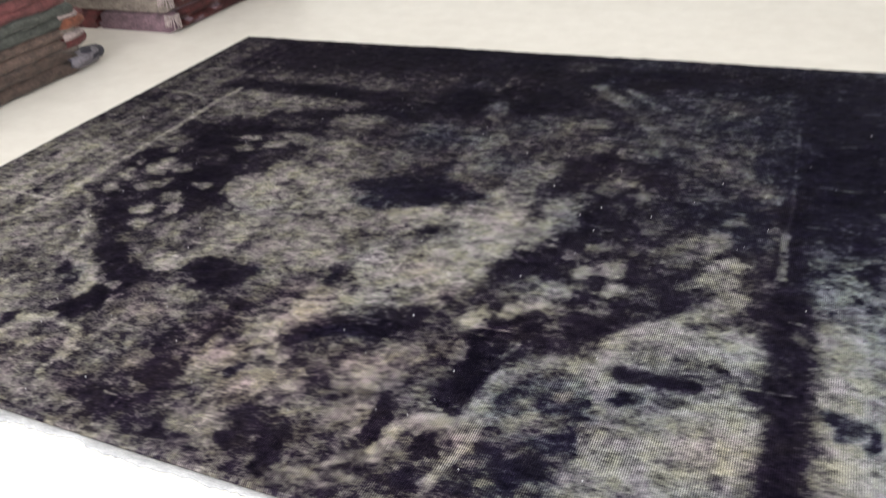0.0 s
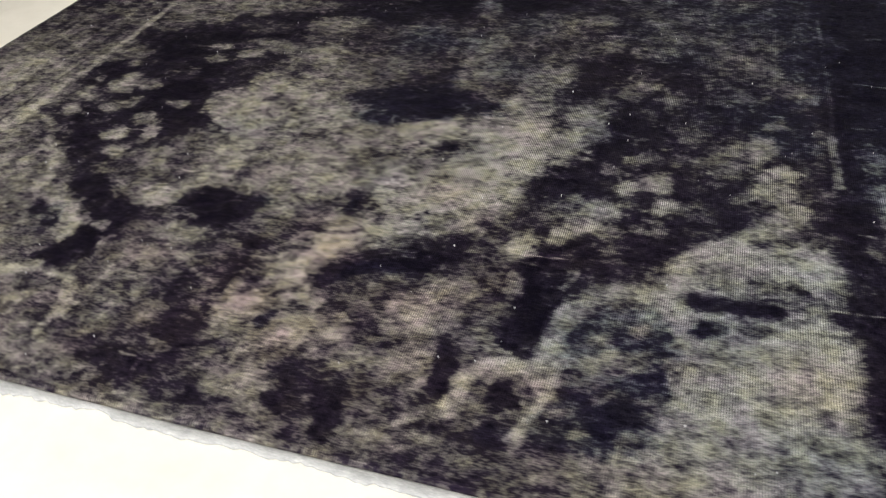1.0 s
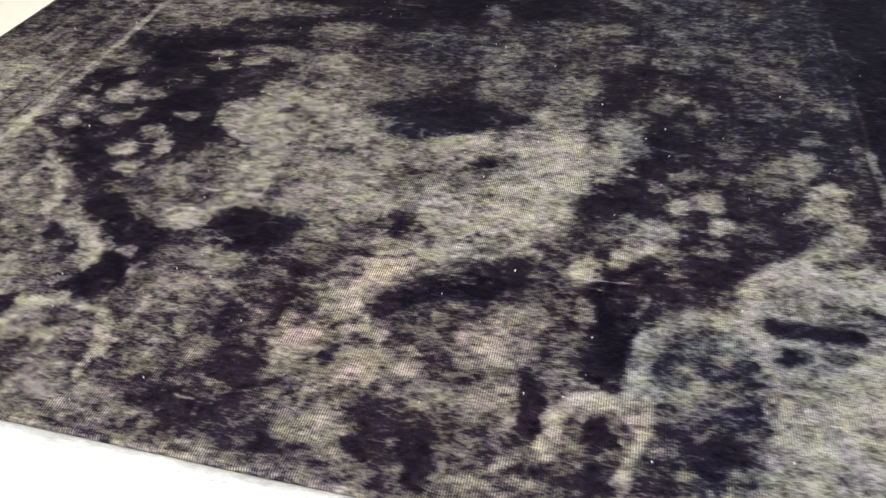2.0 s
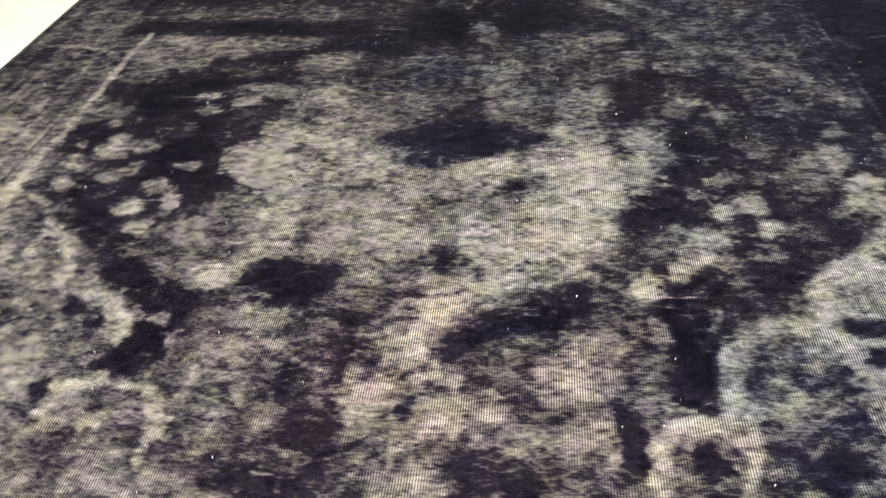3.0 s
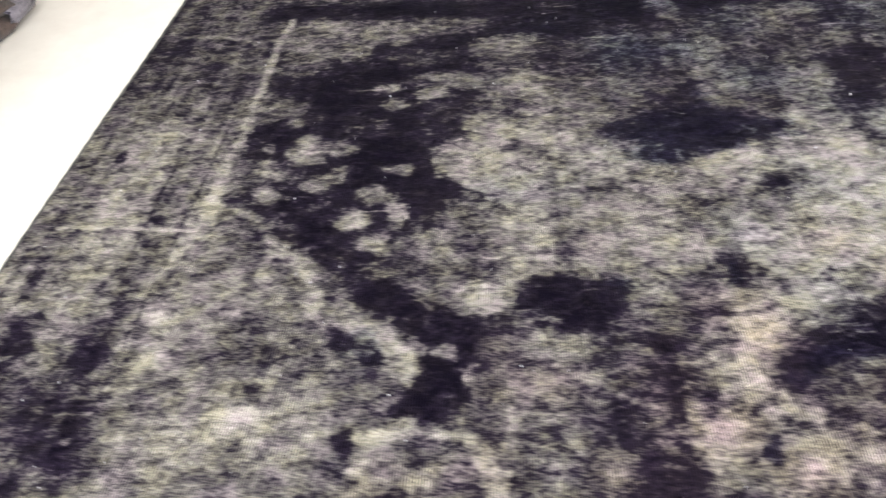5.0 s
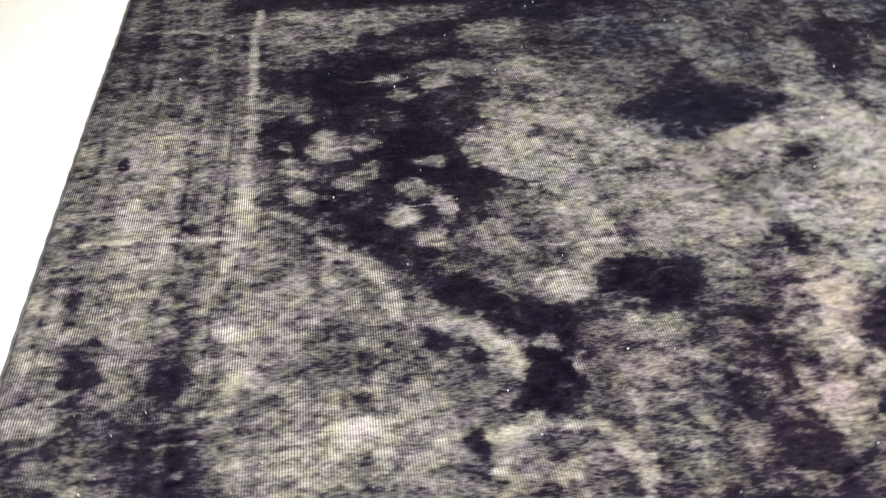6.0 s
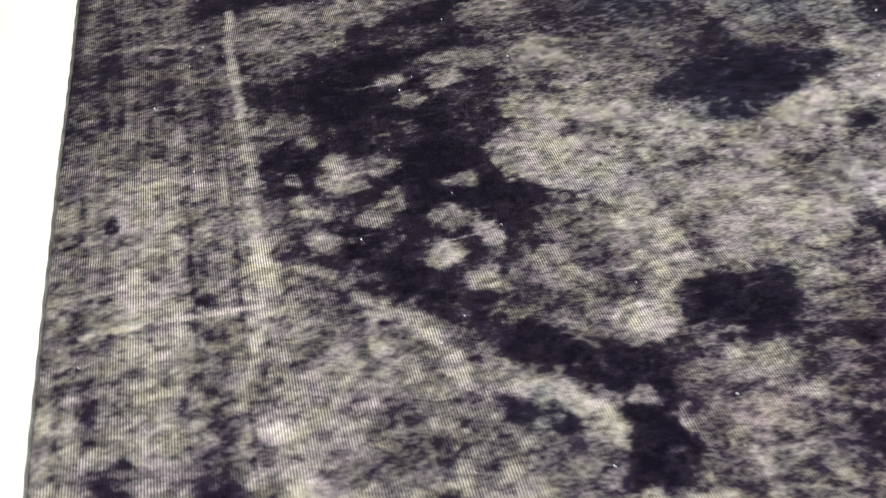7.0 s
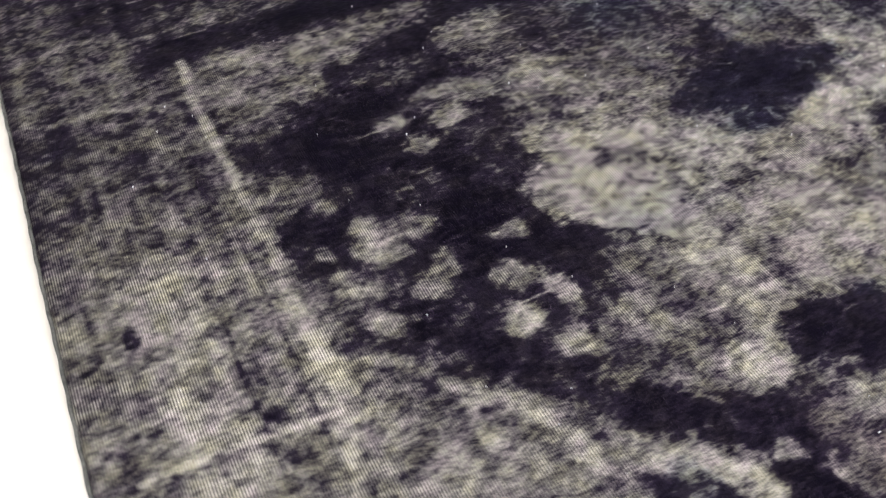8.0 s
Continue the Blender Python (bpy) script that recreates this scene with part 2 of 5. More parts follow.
    patch(-1.171, 2.360, 0.038, 0.026, -39, 0.33, 0.92, 0.4)
    patch(-1.089, 2.475, 0.052, 0.034, -49, 0.4, 0.92, 0.4)
    patch(-1.185, 2.141, 0.073, 0.051, -52, 0.36, 0.92, 0.4)
    patch(-1.052, 2.117, 0.045, 0.031, -34, 0.3, 0.92, 0.4)
    patch(-1.117, 2.140, 0.033, 0.028, -79, 0.4, 0.92, 0.42)
    patch(-1.200, 2.058, 0.092, 0.042, 85, 0.42, 0.92, 0.4)
    patch(-1.084, 1.995, 0.064, 0.047, -77, 0.53, 0.92, 0.4)
    patch(-1.098, 2.025, 0.033, 0.028, -79, 0.55, 0.92, 0.42)
    patch(-1.094, 1.929, 0.056, 0.036, -30, 0.56, 0.92, 0.4)
    patch(-1.027, 1.913, 0.043, 0.029, 79, 0.38, 0.92, 0.4)
    patch(-1.104, 1.815, 0.068, 0.026, 80, 0.56, 0.92, 0.4)
    patch(-1.219, 1.816, 0.043, 0.027, 81, 0.46, 0.92, 0.4)
    patch(-1.188, 1.858, 0.017, 0.013, 88, 0.25, 0.92, 0.42)
    patch(-1.220, 1.911, 0.043, 0.021, 81, 0.32, 0.92, 0.4)
    patch(-1.018, 1.696, 0.046, 0.032, -61, 0.36, 0.92, 0.4)
    patch(-0.919, 1.709, 0.043, 0.033, -45, 0.38, 0.92, 0.4)
    patch(-1.036, 1.796, 0.038, 0.024, -51, 0.44, 0.92, 0.4)
    patch(-1.040, 1.764, 0.021, 0.005, -35, 0.15, 0.92, 0.42)
    # dark field between border and medallion
    patch(-0.671, 2.273, 0.097, 0.082, 63, 0.06, 0.92, 0.4)
    patch(-0.777, 2.202, 0.084, 0.066, -77, 0.05, 0.92, 0.4)
    patch(-0.906, 2.001, 0.070, 0.054, 85, 0.08, 0.92, 0.4)
    patch(-0.782, 2.123, 0.094, 0.060, -47, 0.08, 0.92, 0.4)
    patch(-0.686, 2.076, 0.082, 0.065, 74, 0.09, 0.92, 0.4)
    patch(-0.687, 1.968, 0.084, 0.045, 62, 0.02, 0.92, 0.4)
    patch(-0.735, 1.874, 0.045, 0.040, -44, 0.04, 0.92, 0.4)
    patch(-0.636, 1.843, 0.082, 0.048, -24, 0.07, 0.92, 0.4)
    patch(-0.551, 1.827, 0.067, 0.034, -25, 0.1, 0.92, 0.4)
    patch(-0.810, 1.803, 0.061, 0.058, -61, 0.09, 0.92, 0.4)
    patch(-0.798, 1.738, 0.045, 0.030, -27, 0.08, 0.92, 0.4)
    patch(-0.917, 1.815, 0.037, 0.018, -28, 0.2, 0.92, 0.4)
    patch(-0.754, 2.045, 0.067, 0.034, -27, 0.22, 0.92, 0.4)
    patch(-0.582, 2.116, 0.081, 0.057, 68, 0.21, 0.92, 0.4)
    patch(-0.607, 2.033, 0.054, 0.044, -12, 0.17, 0.92, 0.4)
    patch(-0.462, 2.281, 0.069, 0.058, 66, 0.2, 0.92, 0.4)
    patch(-0.717, 2.189, 0.027, 0.024, -73, 0.56, 0.92, 0.42)
    patch(-0.635, 2.161, 0.034, 0.027, 63, 0.5, 0.92, 0.42)
    patch(-0.696, 2.123, 0.024, 0.022, 44, 0.42, 0.92, 0.42)
    patch(-0.495, 2.339, 0.048, 0.041, 66, 0.54, 0.92, 0.4)
    patch(-0.879, 2.107, 0.023, 0.022, -80, 0.44, 0.92, 0.42)
    patch(-0.875, 2.056, 0.018, 0.018, 49, 0.5, 0.92, 0.42)
    patch(-0.834, 1.968, 0.045, 0.036, 87, 0.5, 0.92, 0.4)
    patch(-0.842, 1.988, 0.024, 0.019, 87, 0.6, 0.92, 0.42)
    patch(-0.783, 1.971, 0.030, 0.028, -27, 0.42, 0.92, 0.42)
    patch(-0.818, 1.930, 0.022, 0.014, -30, 0.4, 0.92, 0.42)
    patch(-0.775, 1.884, 0.035, 0.022, 56, 0.42, 0.92, 0.4)
    patch(-0.894, 1.924, 0.022, 0.012, -30, 0.4, 0.92, 0.42)
    patch(-0.880, 1.890, 0.024, 0.015, -30, 0.58, 0.92, 0.42)
    patch(-0.802, 1.853, 0.026, 0.014, -29, 0.42, 0.92, 0.42)
    patch(-0.880, 1.833, 0.025, 0.020, -34, 0.56, 0.92, 0.42)
    patch(-0.666, 1.895, 0.021, 0.017, -27, 0.45, 0.92, 0.42)
    patch(-0.706, 1.829, 0.027, 0.021, -19, 0.53, 0.92, 0.42)
    patch(-0.664, 1.781, 0.042, 0.020, -78, 0.56, 0.92, 0.4)
    patch(-0.729, 1.759, 0.030, 0.025, -37, 0.56, 0.92, 0.42)
    patch(-0.688, 1.704, 0.023, 0.019, 51, 0.5, 0.92, 0.42)
    patch(-0.792, 1.793, 0.014, 0.010, 62, 0.32, 0.92, 0.42)
    patch(-0.905, 1.971, 0.017, 0.010, -46, 0.42, 0.92, 0.42)
    patch(-0.704, 1.666, 0.023, 0.016, -1, 0.07, 0.92, 0.42)
    # medallion, seen from the side border
    patch(-0.352, 1.837, 0.160, 0.118, -78, 0.46, 0.92, 0.4)
    patch(-0.308, 1.689, 0.113, 0.089, 24, 0.52, 0.92, 0.4)
    patch(-0.337, 1.919, 0.063, 0.048, -3, 0.48, 0.92, 0.4)
    patch(-0.488, 1.967, 0.103, 0.065, -79, 0.6, 0.92, 0.4)
    patch(-0.542, 2.040, 0.043, 0.033, 70, 0.54, 0.92, 0.4)
    patch(-0.564, 1.934, 0.064, 0.044, 81, 0.58, 0.92, 0.4)
    patch(-0.505, 1.869, 0.057, 0.045, -14, 0.6, 0.92, 0.4)
    patch(-0.482, 1.961, 0.024, 0.015, 52, 0.26, 0.92, 0.42)
    stroke(0.0284, 0.58, 1, (-0.473, 1.890), (-0.471, 1.777), (-0.470, 1.677), (-0.475, 1.600))
    patch(-0.267, 1.844, 0.042, 0.023, -33, 0.26, 0.92, 0.4)
    patch(-0.276, 1.875, 0.017, 0.012, -10, 0.2, 0.92, 0.42)
    patch(-0.181, 1.861, 0.019, 0.015, -6, 0.2, 0.92, 0.42)
    patch(-0.453, 2.184, 0.065, 0.053, 45, 0.46, 0.92, 0.4)
    patch(-0.400, 2.119, 0.059, 0.057, -63, 0.46, 0.92, 0.4)
    patch(-0.349, 2.041, 0.054, 0.037, 57, 0.36, 0.92, 0.4)
    patch(-0.283, 2.217, 0.088, 0.069, -34, 0.22, 0.92, 0.4, 0.8)
    patch(-0.356, 2.259, 0.058, 0.051, -38, 0.27, 0.92, 0.4)
    patch(-0.163, 2.147, 0.108, 0.069, -24, 0.2, 0.92, 0.4, 0.8)
    patch(-0.022, 2.105, 0.089, 0.060, -22, 0.3, 0.92, 0.4)
    patch(0.041, 2.030, 0.073, 0.041, 39, 0.42, 0.92, 0.4)
    patch(-0.195, 2.020, 0.085, 0.065, 44, 0.07, 0.92, 0.4, 0.8)
    patch(-0.159, 1.958, 0.062, 0.057, 23, 0.12, 0.92, 0.4, 0.8)
    stroke(0.0216, 0.08, 1, (-0.094, 2.048), (-0.060, 1.996), (-0.027, 1.963))
    patch(-0.101, 1.914, 0.047, 0.032, -8, 0.56, 0.92, 0.4)
    patch(-0.087, 1.854, 0.044, 0.027, 32, 0.58, 0.92, 0.4)
    patch(-0.533, 1.777, 0.059, 0.043, 86, 0.32, 0.92, 0.4)
    patch(-0.541, 1.695, 0.051, 0.042, 37, 0.36, 0.92, 0.4)
    patch(-0.593, 1.692, 0.048, 0.028, -49, 0.5, 0.92, 0.4)
    patch(-0.516, 1.575, 0.040, 0.037, -13, 0.68, 0.92, 0.4)
    patch(-0.515, 1.591, 0.023, 0.020, -24, 0.74, 0.92, 0.42)
    patch(-0.409, 1.570, 0.063, 0.033, 9, 0.06, 0.92, 0.4, 0.8)
    patch(-0.337, 1.590, 0.033, 0.024, 5, 0.08, 0.92, 0.42, 0.8)
    patch(-0.416, 1.518, 0.033, 0.027, 47, 0.1, 0.92, 0.42)
    patch(-0.446, 1.529, 0.034, 0.011, -8, 0.42, 0.92, 0.42)
    patch(-0.452, 1.496, 0.023, 0.011, -9, 0.5, 0.92, 0.42)
    # scrolls at the near corner of the field
    patch(-0.819, 1.570, 0.090, 0.044, -36, 0.44, 0.92, 0.4)
    patch(-0.676, 1.594, 0.051, 0.023, -33, 0.1, 0.92, 0.4)
    patch(-0.637, 1.553, 0.049, 0.023, -10, 0.07, 0.92, 0.4)
    patch(-0.584, 1.516, 0.063, 0.029, -25, 0.03, 0.92, 0.4)
    patch(-0.540, 1.478, 0.039, 0.023, 24, 0.07, 0.92, 0.4)
    patch(-0.570, 1.427, 0.040, 0.030, -17, 0.05, 0.92, 0.4)
    patch(-0.567, 1.468, 0.015, 0.012, -10, 0.44, 0.92, 0.42)
    stroke(0.0139, 0.6, 1, (-0.837, 1.691), (-0.790, 1.658), (-0.764, 1.603), (-0.756, 1.549))
    stroke(0.0075, 0.52, 1, (-0.950, 1.805), (-0.901, 1.783), (-0.865, 1.751), (-0.844, 1.704))
    stroke(0.0099, 0.56, 1, (-0.722, 1.558), (-0.673, 1.525), (-0.635, 1.490), (-0.620, 1.445))
    stroke(0.0062, 0.55, 1, (-0.851, 1.649), (-0.845, 1.622), (-0.844, 1.598))
    patch(-0.698, 1.491, 0.036, 0.016, -34, 0.14, 0.92, 0.4)
    patch(-0.859, 1.748, 0.037, 0.013, -18, 0.2, 0.92, 0.4)
    # near end of the side border
    patch(-1.080, 1.381, 0.113, 0.051, -49, 0.2, 0.92, 0.4, 0.8)
    patch(-1.060, 1.480, 0.075, 0.044, -65, 0.3, 0.92, 0.4)
    patch(-1.032, 1.657, 0.057, 0.039, -14, 0.3, 0.92, 0.4)
    patch(-0.949, 1.400, 0.052, 0.040, -65, 0.42, 0.92, 0.4)
    patch(-0.871, 1.591, 0.069, 0.043, -62, 0.46, 0.92, 0.4)
    patch(-0.839, 1.634, 0.038, 0.012, -82, 0.58, 0.92, 0.4)
    patch(-0.845, 1.312, 0.063, 0.051, -28, 0.5, 0.92, 0.4)
    patch(-0.822, 1.355, 0.030, 0.019, -20, 0.66, 0.92, 0.42)
    patch(-0.787, 1.321, 0.025, 0.008, -35, 0.62, 0.92, 0.42)
    patch(-0.720, 1.321, 0.020, 0.009, -4, 0.55, 0.92, 0.42)
    patch(-0.797, 1.468, 0.021, 0.015, -43, 0.22, 0.92, 0.42)
    patch(-0.840, 1.458, 0.051, 0.039, -15, 0.42, 0.92, 0.4)
    patch(-0.976, 1.546, 0.020, 0.015, -30, 0.7, 0.92, 0.42)
    patch(-0.704, 1.266, 0.040, 0.025, 0, 0.4, 0.92, 0.4)
    patch(-0.671, 1.409, 0.060, 0.040, -90, 0.36, 0.92, 0.4)
    patch(-0.673, 1.483, 0.043, 0.021, -77, 0.15, 0.92, 0.4, 0.8)
    patch(-0.756, 1.489, 0.031, 0.025, -59, 0.35, 0.92, 0.42)
    patch(-0.628, 1.400, 0.017, 0.017, 0, 0.3, 0.92, 0.42)
    stroke(0.0136, 0.58, 1, (-0.730, 1.541), (-0.661, 1.511), (-0.620, 1.457), (-0.600, 1.400), (-0.603, 1.351))
    patch(-0.680, 1.323, 0.023, 0.015, -90, 0.09, 0.92, 0.42, 0.8)
    patch(-0.689, 1.287, 0.024, 0.020, -30, 0.2, 0.92, 0.42, 0.8)
    patch(-0.591, 1.282, 0.061, 0.033, -6, 0.42, 0.92, 0.4)
    patch(-0.600, 1.313, 0.027, 0.012, 0, 0.32, 0.92, 0.42)
    stroke(0.0091, 0.64, 1, (-0.662, 1.333), (-0.596, 1.340), (-0.539, 1.333), (-0.519, 1.304), (-0.502, 1.254))
    stroke(0.0074, 0.56, 1, (-0.668, 1.281), (-0.646, 1.313), (-0.628, 1.330))
    patch(-0.590, 1.267, 0.017, 0.015, -90, 0.58, 0.92, 0.42)
    # black field under the rose
    patch(-0.669, 1.583, 0.029, 0.028, -90, 0.06, 0.92, 0.42)
    patch(-0.702, 1.661, 0.022, 0.019, -26, 0.1, 0.92, 0.42)
    patch(-0.587, 1.528, 0.041, 0.032, 0, 0.02, 0.92, 0.4)
    patch(-0.580, 1.409, 0.072, 0.027, -90, 0.03, 0.92, 0.4)
    patch(-0.539, 1.472, 0.045, 0.021, -90, 0.05, 0.92, 0.4)
    patch(-0.562, 1.472, 0.012, 0.010, 0, 0.44, 0.92, 0.42)
    patch(-0.539, 1.416, 0.020, 0.009, -78, 0.44, 0.92, 0.42)
    patch(-0.690, 1.695, 0.025, 0.018, -32, 0.5, 0.92, 0.42)
    patch(-0.605, 1.688, 0.050, 0.033, 0, 0.4, 0.92, 0.4)
    patch(-0.522, 1.713, 0.042, 0.030, 0, 0.3, 0.92, 0.4)
    patch(-0.652, 1.656, 0.033, 0.019, -3, 0.2, 0.92, 0.42)
    patch(-0.511, 1.457, 0.060, 0.027, -90, 0.36, 0.92, 0.4)
    patch(-0.449, 1.409, 0.047, 0.033, 0, 0.4, 0.92, 0.4)
    patch(-0.454, 1.485, 0.053, 0.045, 25, 0.44, 0.92, 0.4)
    patch(-0.391, 1.561, 0.051, 0.049, 0, 0.1, 0.92, 0.4)
    patch(-0.454, 1.591, 0.026, 0.021, -90, 0.12, 0.92, 0.42)
    patch(-0.393, 1.484, 0.035, 0.024, 8, 0.46, 0.92, 0.4)
    patch(-0.329, 1.446, 0.062, 0.048, 65, 0.13, 0.92, 0.4)
    patch(-0.312, 1.399, 0.068, 0.029, 76, 0.12, 0.92, 0.4)
    patch(-0.351, 1.315, 0.050, 0.037, -90, 0.13, 0.92, 0.4)
    patch(-0.381, 1.409, 0.027, 0.025, 0, 0.5, 0.92, 0.42)
    patch(-0.422, 1.283, 0.040, 0.033, 0, 0.38, 0.92, 0.4)
    patch(-0.490, 1.322, 0.033, 0.027, -90, 0.36, 0.92, 0.42)
    patch(-0.297, 1.538, 0.047, 0.019, 31, 0.42, 0.92, 0.4)
    patch(-0.405, 1.347, 0.051, 0.015, 78, 0.44, 0.92, 0.4)
    patch(-0.283, 1.455, 0.020, 0.015, 13, 0.42, 0.92, 0.42)
    # flower under the stem
    patch(-0.225, 1.455, 0.037, 0.026, -37, 0.5, 0.92, 0.4)
    patch(-0.212, 1.327, 0.080, 0.064, 24, 0.58, 0.92, 0.4)
    patch(-0.153, 1.377, 0.029, 0.023, 33, 0.6, 0.92, 0.42)
    patch(-0.258, 1.347, 0.029, 0.023, 33, 0.6, 0.92, 0.42)
    patch(-0.153, 1.316, 0.041, 0.018, 62, 0.66, 0.92, 0.4)
    patch(-0.193, 1.315, 0.021, 0.011, 74, 0.28, 0.92, 0.42, 0.8)
    patch(-0.128, 1.278, 0.028, 0.019, 63, 0.25, 0.92, 0.42)
    patch(-0.090, 1.454, 0.063, 0.028, 24, 0.07, 0.92, 0.4, 0.8)
    patch(-0.070, 1.408, 0.028, 0.024, 32, 0.2, 0.92, 0.42)
    # medallion and stem
    patch(-0.231, 1.765, 0.243, 0.133, -19, 0.47, 0.92, 0.4)
    patch(0.028, 1.743, 0.144, 0.080, 86, 0.58, 0.92, 0.4)
    patch(0.015, 1.935, 0.092, 0.087, -61, 0.57, 0.92, 0.4)
    patch(0.072, 1.902, 0.091, 0.055, 73, 0.6, 0.92, 0.4)
    patch(-0.094, 1.671, 0.061, 0.046, -89, 0.62, 0.92, 0.4)
    patch(-0.087, 1.577, 0.059, 0.041, 47, 0.6, 0.92, 0.4)
    patch(-0.170, 1.522, 0.047, 0.037, -90, 0.6, 0.92, 0.4)
    stroke(0.0192, 0.62, 1, (-0.154, 1.534), (-0.193, 1.474), (-0.199, 1.406))
    patch(-0.287, 1.559, 0.044, 0.038, -34, 0.5, 0.92, 0.4)
    patch(-0.224, 1.475, 0.042, 0.019, 0, 0.4, 0.92, 0.4)
    patch(-0.392, 2.000, 0.132, 0.068, -81, 0.5, 0.92, 0.4)
    patch(-0.468, 1.719, 0.069, 0.049, -73, 0.55, 0.92, 0.4)
    patch(-0.447, 2.165, 0.078, 0.056, -66, 0.42, 0.92, 0.4)
    patch(-0.254, 2.189, 0.134, 0.104, -81, 0.28, 0.92, 0.4)
    patch(-0.081, 2.202, 0.138, 0.052, -89, 0.36, 0.92, 0.4)
    patch(0.056, 2.180, 0.150, 0.047, 86, 0.4, 0.92, 0.4)
    patch(-0.018, 2.306, 0.057, 0.047, -84, 0.4, 0.92, 0.4)
    patch(-0.358, 2.075, 0.050, 0.040, -37, 0.42, 0.92, 0.4)
    patch(-0.344, 1.849, 0.031, 0.025, -21, 0.42, 0.92, 0.42)
    patch(-0.186, 1.652, 0.021, 0.016, -90, 0.2, 0.92, 0.42)
    patch(-0.179, 1.916, 0.040, 0.020, -2, 0.36, 0.92, 0.4)
    patch(-0.069, 1.862, 0.020, 0.016, 0, 0.25, 0.92, 0.42)
    patch(0.175, 1.925, 0.112, 0.037, 79, 0.5, 0.92, 0.4)
    patch(0.119, 2.001, 0.061, 0.015, 81, 0.25, 0.92, 0.4)
    patch(0.246, 1.931, 0.203, 0.069, 79, 0.05, 0.92, 0.4)
    patch(0.143, 1.779, 0.078, 0.043, 79, 0.13, 0.92, 0.4)
    patch(0.164, 2.224, 0.134, 0.059, 83, 0.12, 0.92, 0.4)
    patch(-0.469, 1.628, 0.051, 0.044, -21, 0.45, 0.92, 0.4)
    patch(-0.367, 1.423, 0.074, 0.046, -67, 0.3, 0.92, 0.4)
    patch(-0.398, 1.570, 0.069, 0.049, -16, 0.1, 0.92, 0.4)
    patch(-0.316, 1.521, 0.034, 0.026, -12, 0.3, 0.92, 0.42)
    patch(-0.273, 1.408, 0.052, 0.036, -55, 0.2, 0.92, 0.4)
    patch(-0.325, 1.399, 0.071, 0.020, -81, 0.3, 0.92, 0.4)
    patch(-0.455, 1.404, 0.063, 0.029, -65, 0.38, 0.92, 0.4)
    patch(-0.403, 1.413, 0.036, 0.028, -67, 0.46, 0.92, 0.4)
    # far edge of the field
    stroke(0.0463, 0.05, 1, (-0.977, 2.550), (-0.675, 2.538), (-0.404, 2.521), (-0.166, 2.534))
    patch(-0.779, 2.418, 0.174, 0.078, -3, 0.4, 0.92, 0.4)
    patch(-0.813, 2.309, 0.092, 0.060, -35, 0.42, 0.92, 0.4)
    patch(-0.556, 2.639, 0.081, 0.047, -6, 0.38, 0.92, 0.4)
    patch(-0.781, 2.641, 0.091, 0.044, -4, 0.34, 0.92, 0.4)
    stroke(0.0614, 0.06, 1, (-0.842, 2.205), (-0.712, 2.302), (-0.553, 2.376), (-0.394, 2.424))
    patch(-0.608, 2.214, 0.070, 0.037, -4, 0.4, 0.92, 0.4)
    patch(-0.509, 2.120, 0.042, 0.028, -25, 0.36, 0.92, 0.4)
    # right of the stem
    stroke(0.0258, 0.08, 1, (-0.130, 1.448), (-0.074, 1.488), (-0.008, 1.528), (0.027, 1.553))
    patch(-0.085, 1.402, 0.040, 0.035, 0, 0.3, 0.92, 0.4)
    patch(-0.037, 1.445, 0.050, 0.016, 1, 0.4, 0.92, 0.4)
    patch(0.046, 1.442, 0.038, 0.029, 11, 0.5, 0.92, 0.4)
    patch(0.010, 1.389, 0.051, 0.029, -13, 0.5, 0.92, 0.4)
    patch(0.054, 1.387, 0.034, 0.025, 11, 0.52, 0.92, 0.42)
    patch(-0.023, 1.334, 0.051, 0.035, 9, 0.36, 0.92, 0.4)
    patch(0.044, 1.308, 0.033, 0.023, -90, 0.52, 0.92, 0.42)
    patch(-0.001, 1.272, 0.040, 0.017, 0, 0.44, 0.92, 0.4)
    patch(0.129, 1.575, 0.041, 0.029, 75, 0.64, 0.92, 0.4)
    patch(0.120, 1.496, 0.027, 0.013, 81, 0.52, 0.92, 0.42)
    patch(0.048, 1.520, 0.035, 0.031, 43, 0.35, 0.92, 0.4)
    patch(0.131, 1.406, 0.035, 0.025, 40, 0.35, 0.92, 0.4)
    # flowers of the other field
    patch(0.388, 1.828, 0.241, 0.171, 52, 0.2, 0.92, 0.4)
    patch(0.325, 1.804, 0.034, 0.026, 78, 0.62, 0.92, 0.42)
    patch(0.335, 1.733, 0.028, 0.020, 52, 0.6, 0.92, 0.42)
    patch(0.270, 1.773, 0.028, 0.020, 52, 0.52, 0.92, 0.42)
    patch(0.227, 1.699, 0.031, 0.022, 76, 0.52, 0.92, 0.42)
    patch(0.220, 1.649, 0.025, 0.017, 65, 0.52, 0.92, 0.42)
    patch(0.254, 1.637, 0.018, 0.014, 37, 0.36, 0.92, 0.42)
    patch(0.438, 1.956, 0.061, 0.039, 10, 0.44, 0.92, 0.4)
    patch(0.483, 1.947, 0.037, 0.024, 57, 0.54, 0.92, 0.4)
    patch(0.511, 1.858, 0.040, 0.026, 62, 0.6, 0.92, 0.4)
    patch(0.512, 1.812, 0.027, 0.016, 64, 0.6, 0.92, 0.42)
    patch(0.324, 2.246, 0.031, 0.026, 63, 0.46, 0.92, 0.42)
    patch(0.326, 2.143, 0.036, 0.030, 70, 0.42, 0.92, 0.4)
    patch(0.462, 2.158, 0.038, 0.030, -2, 0.38, 0.92, 0.4)
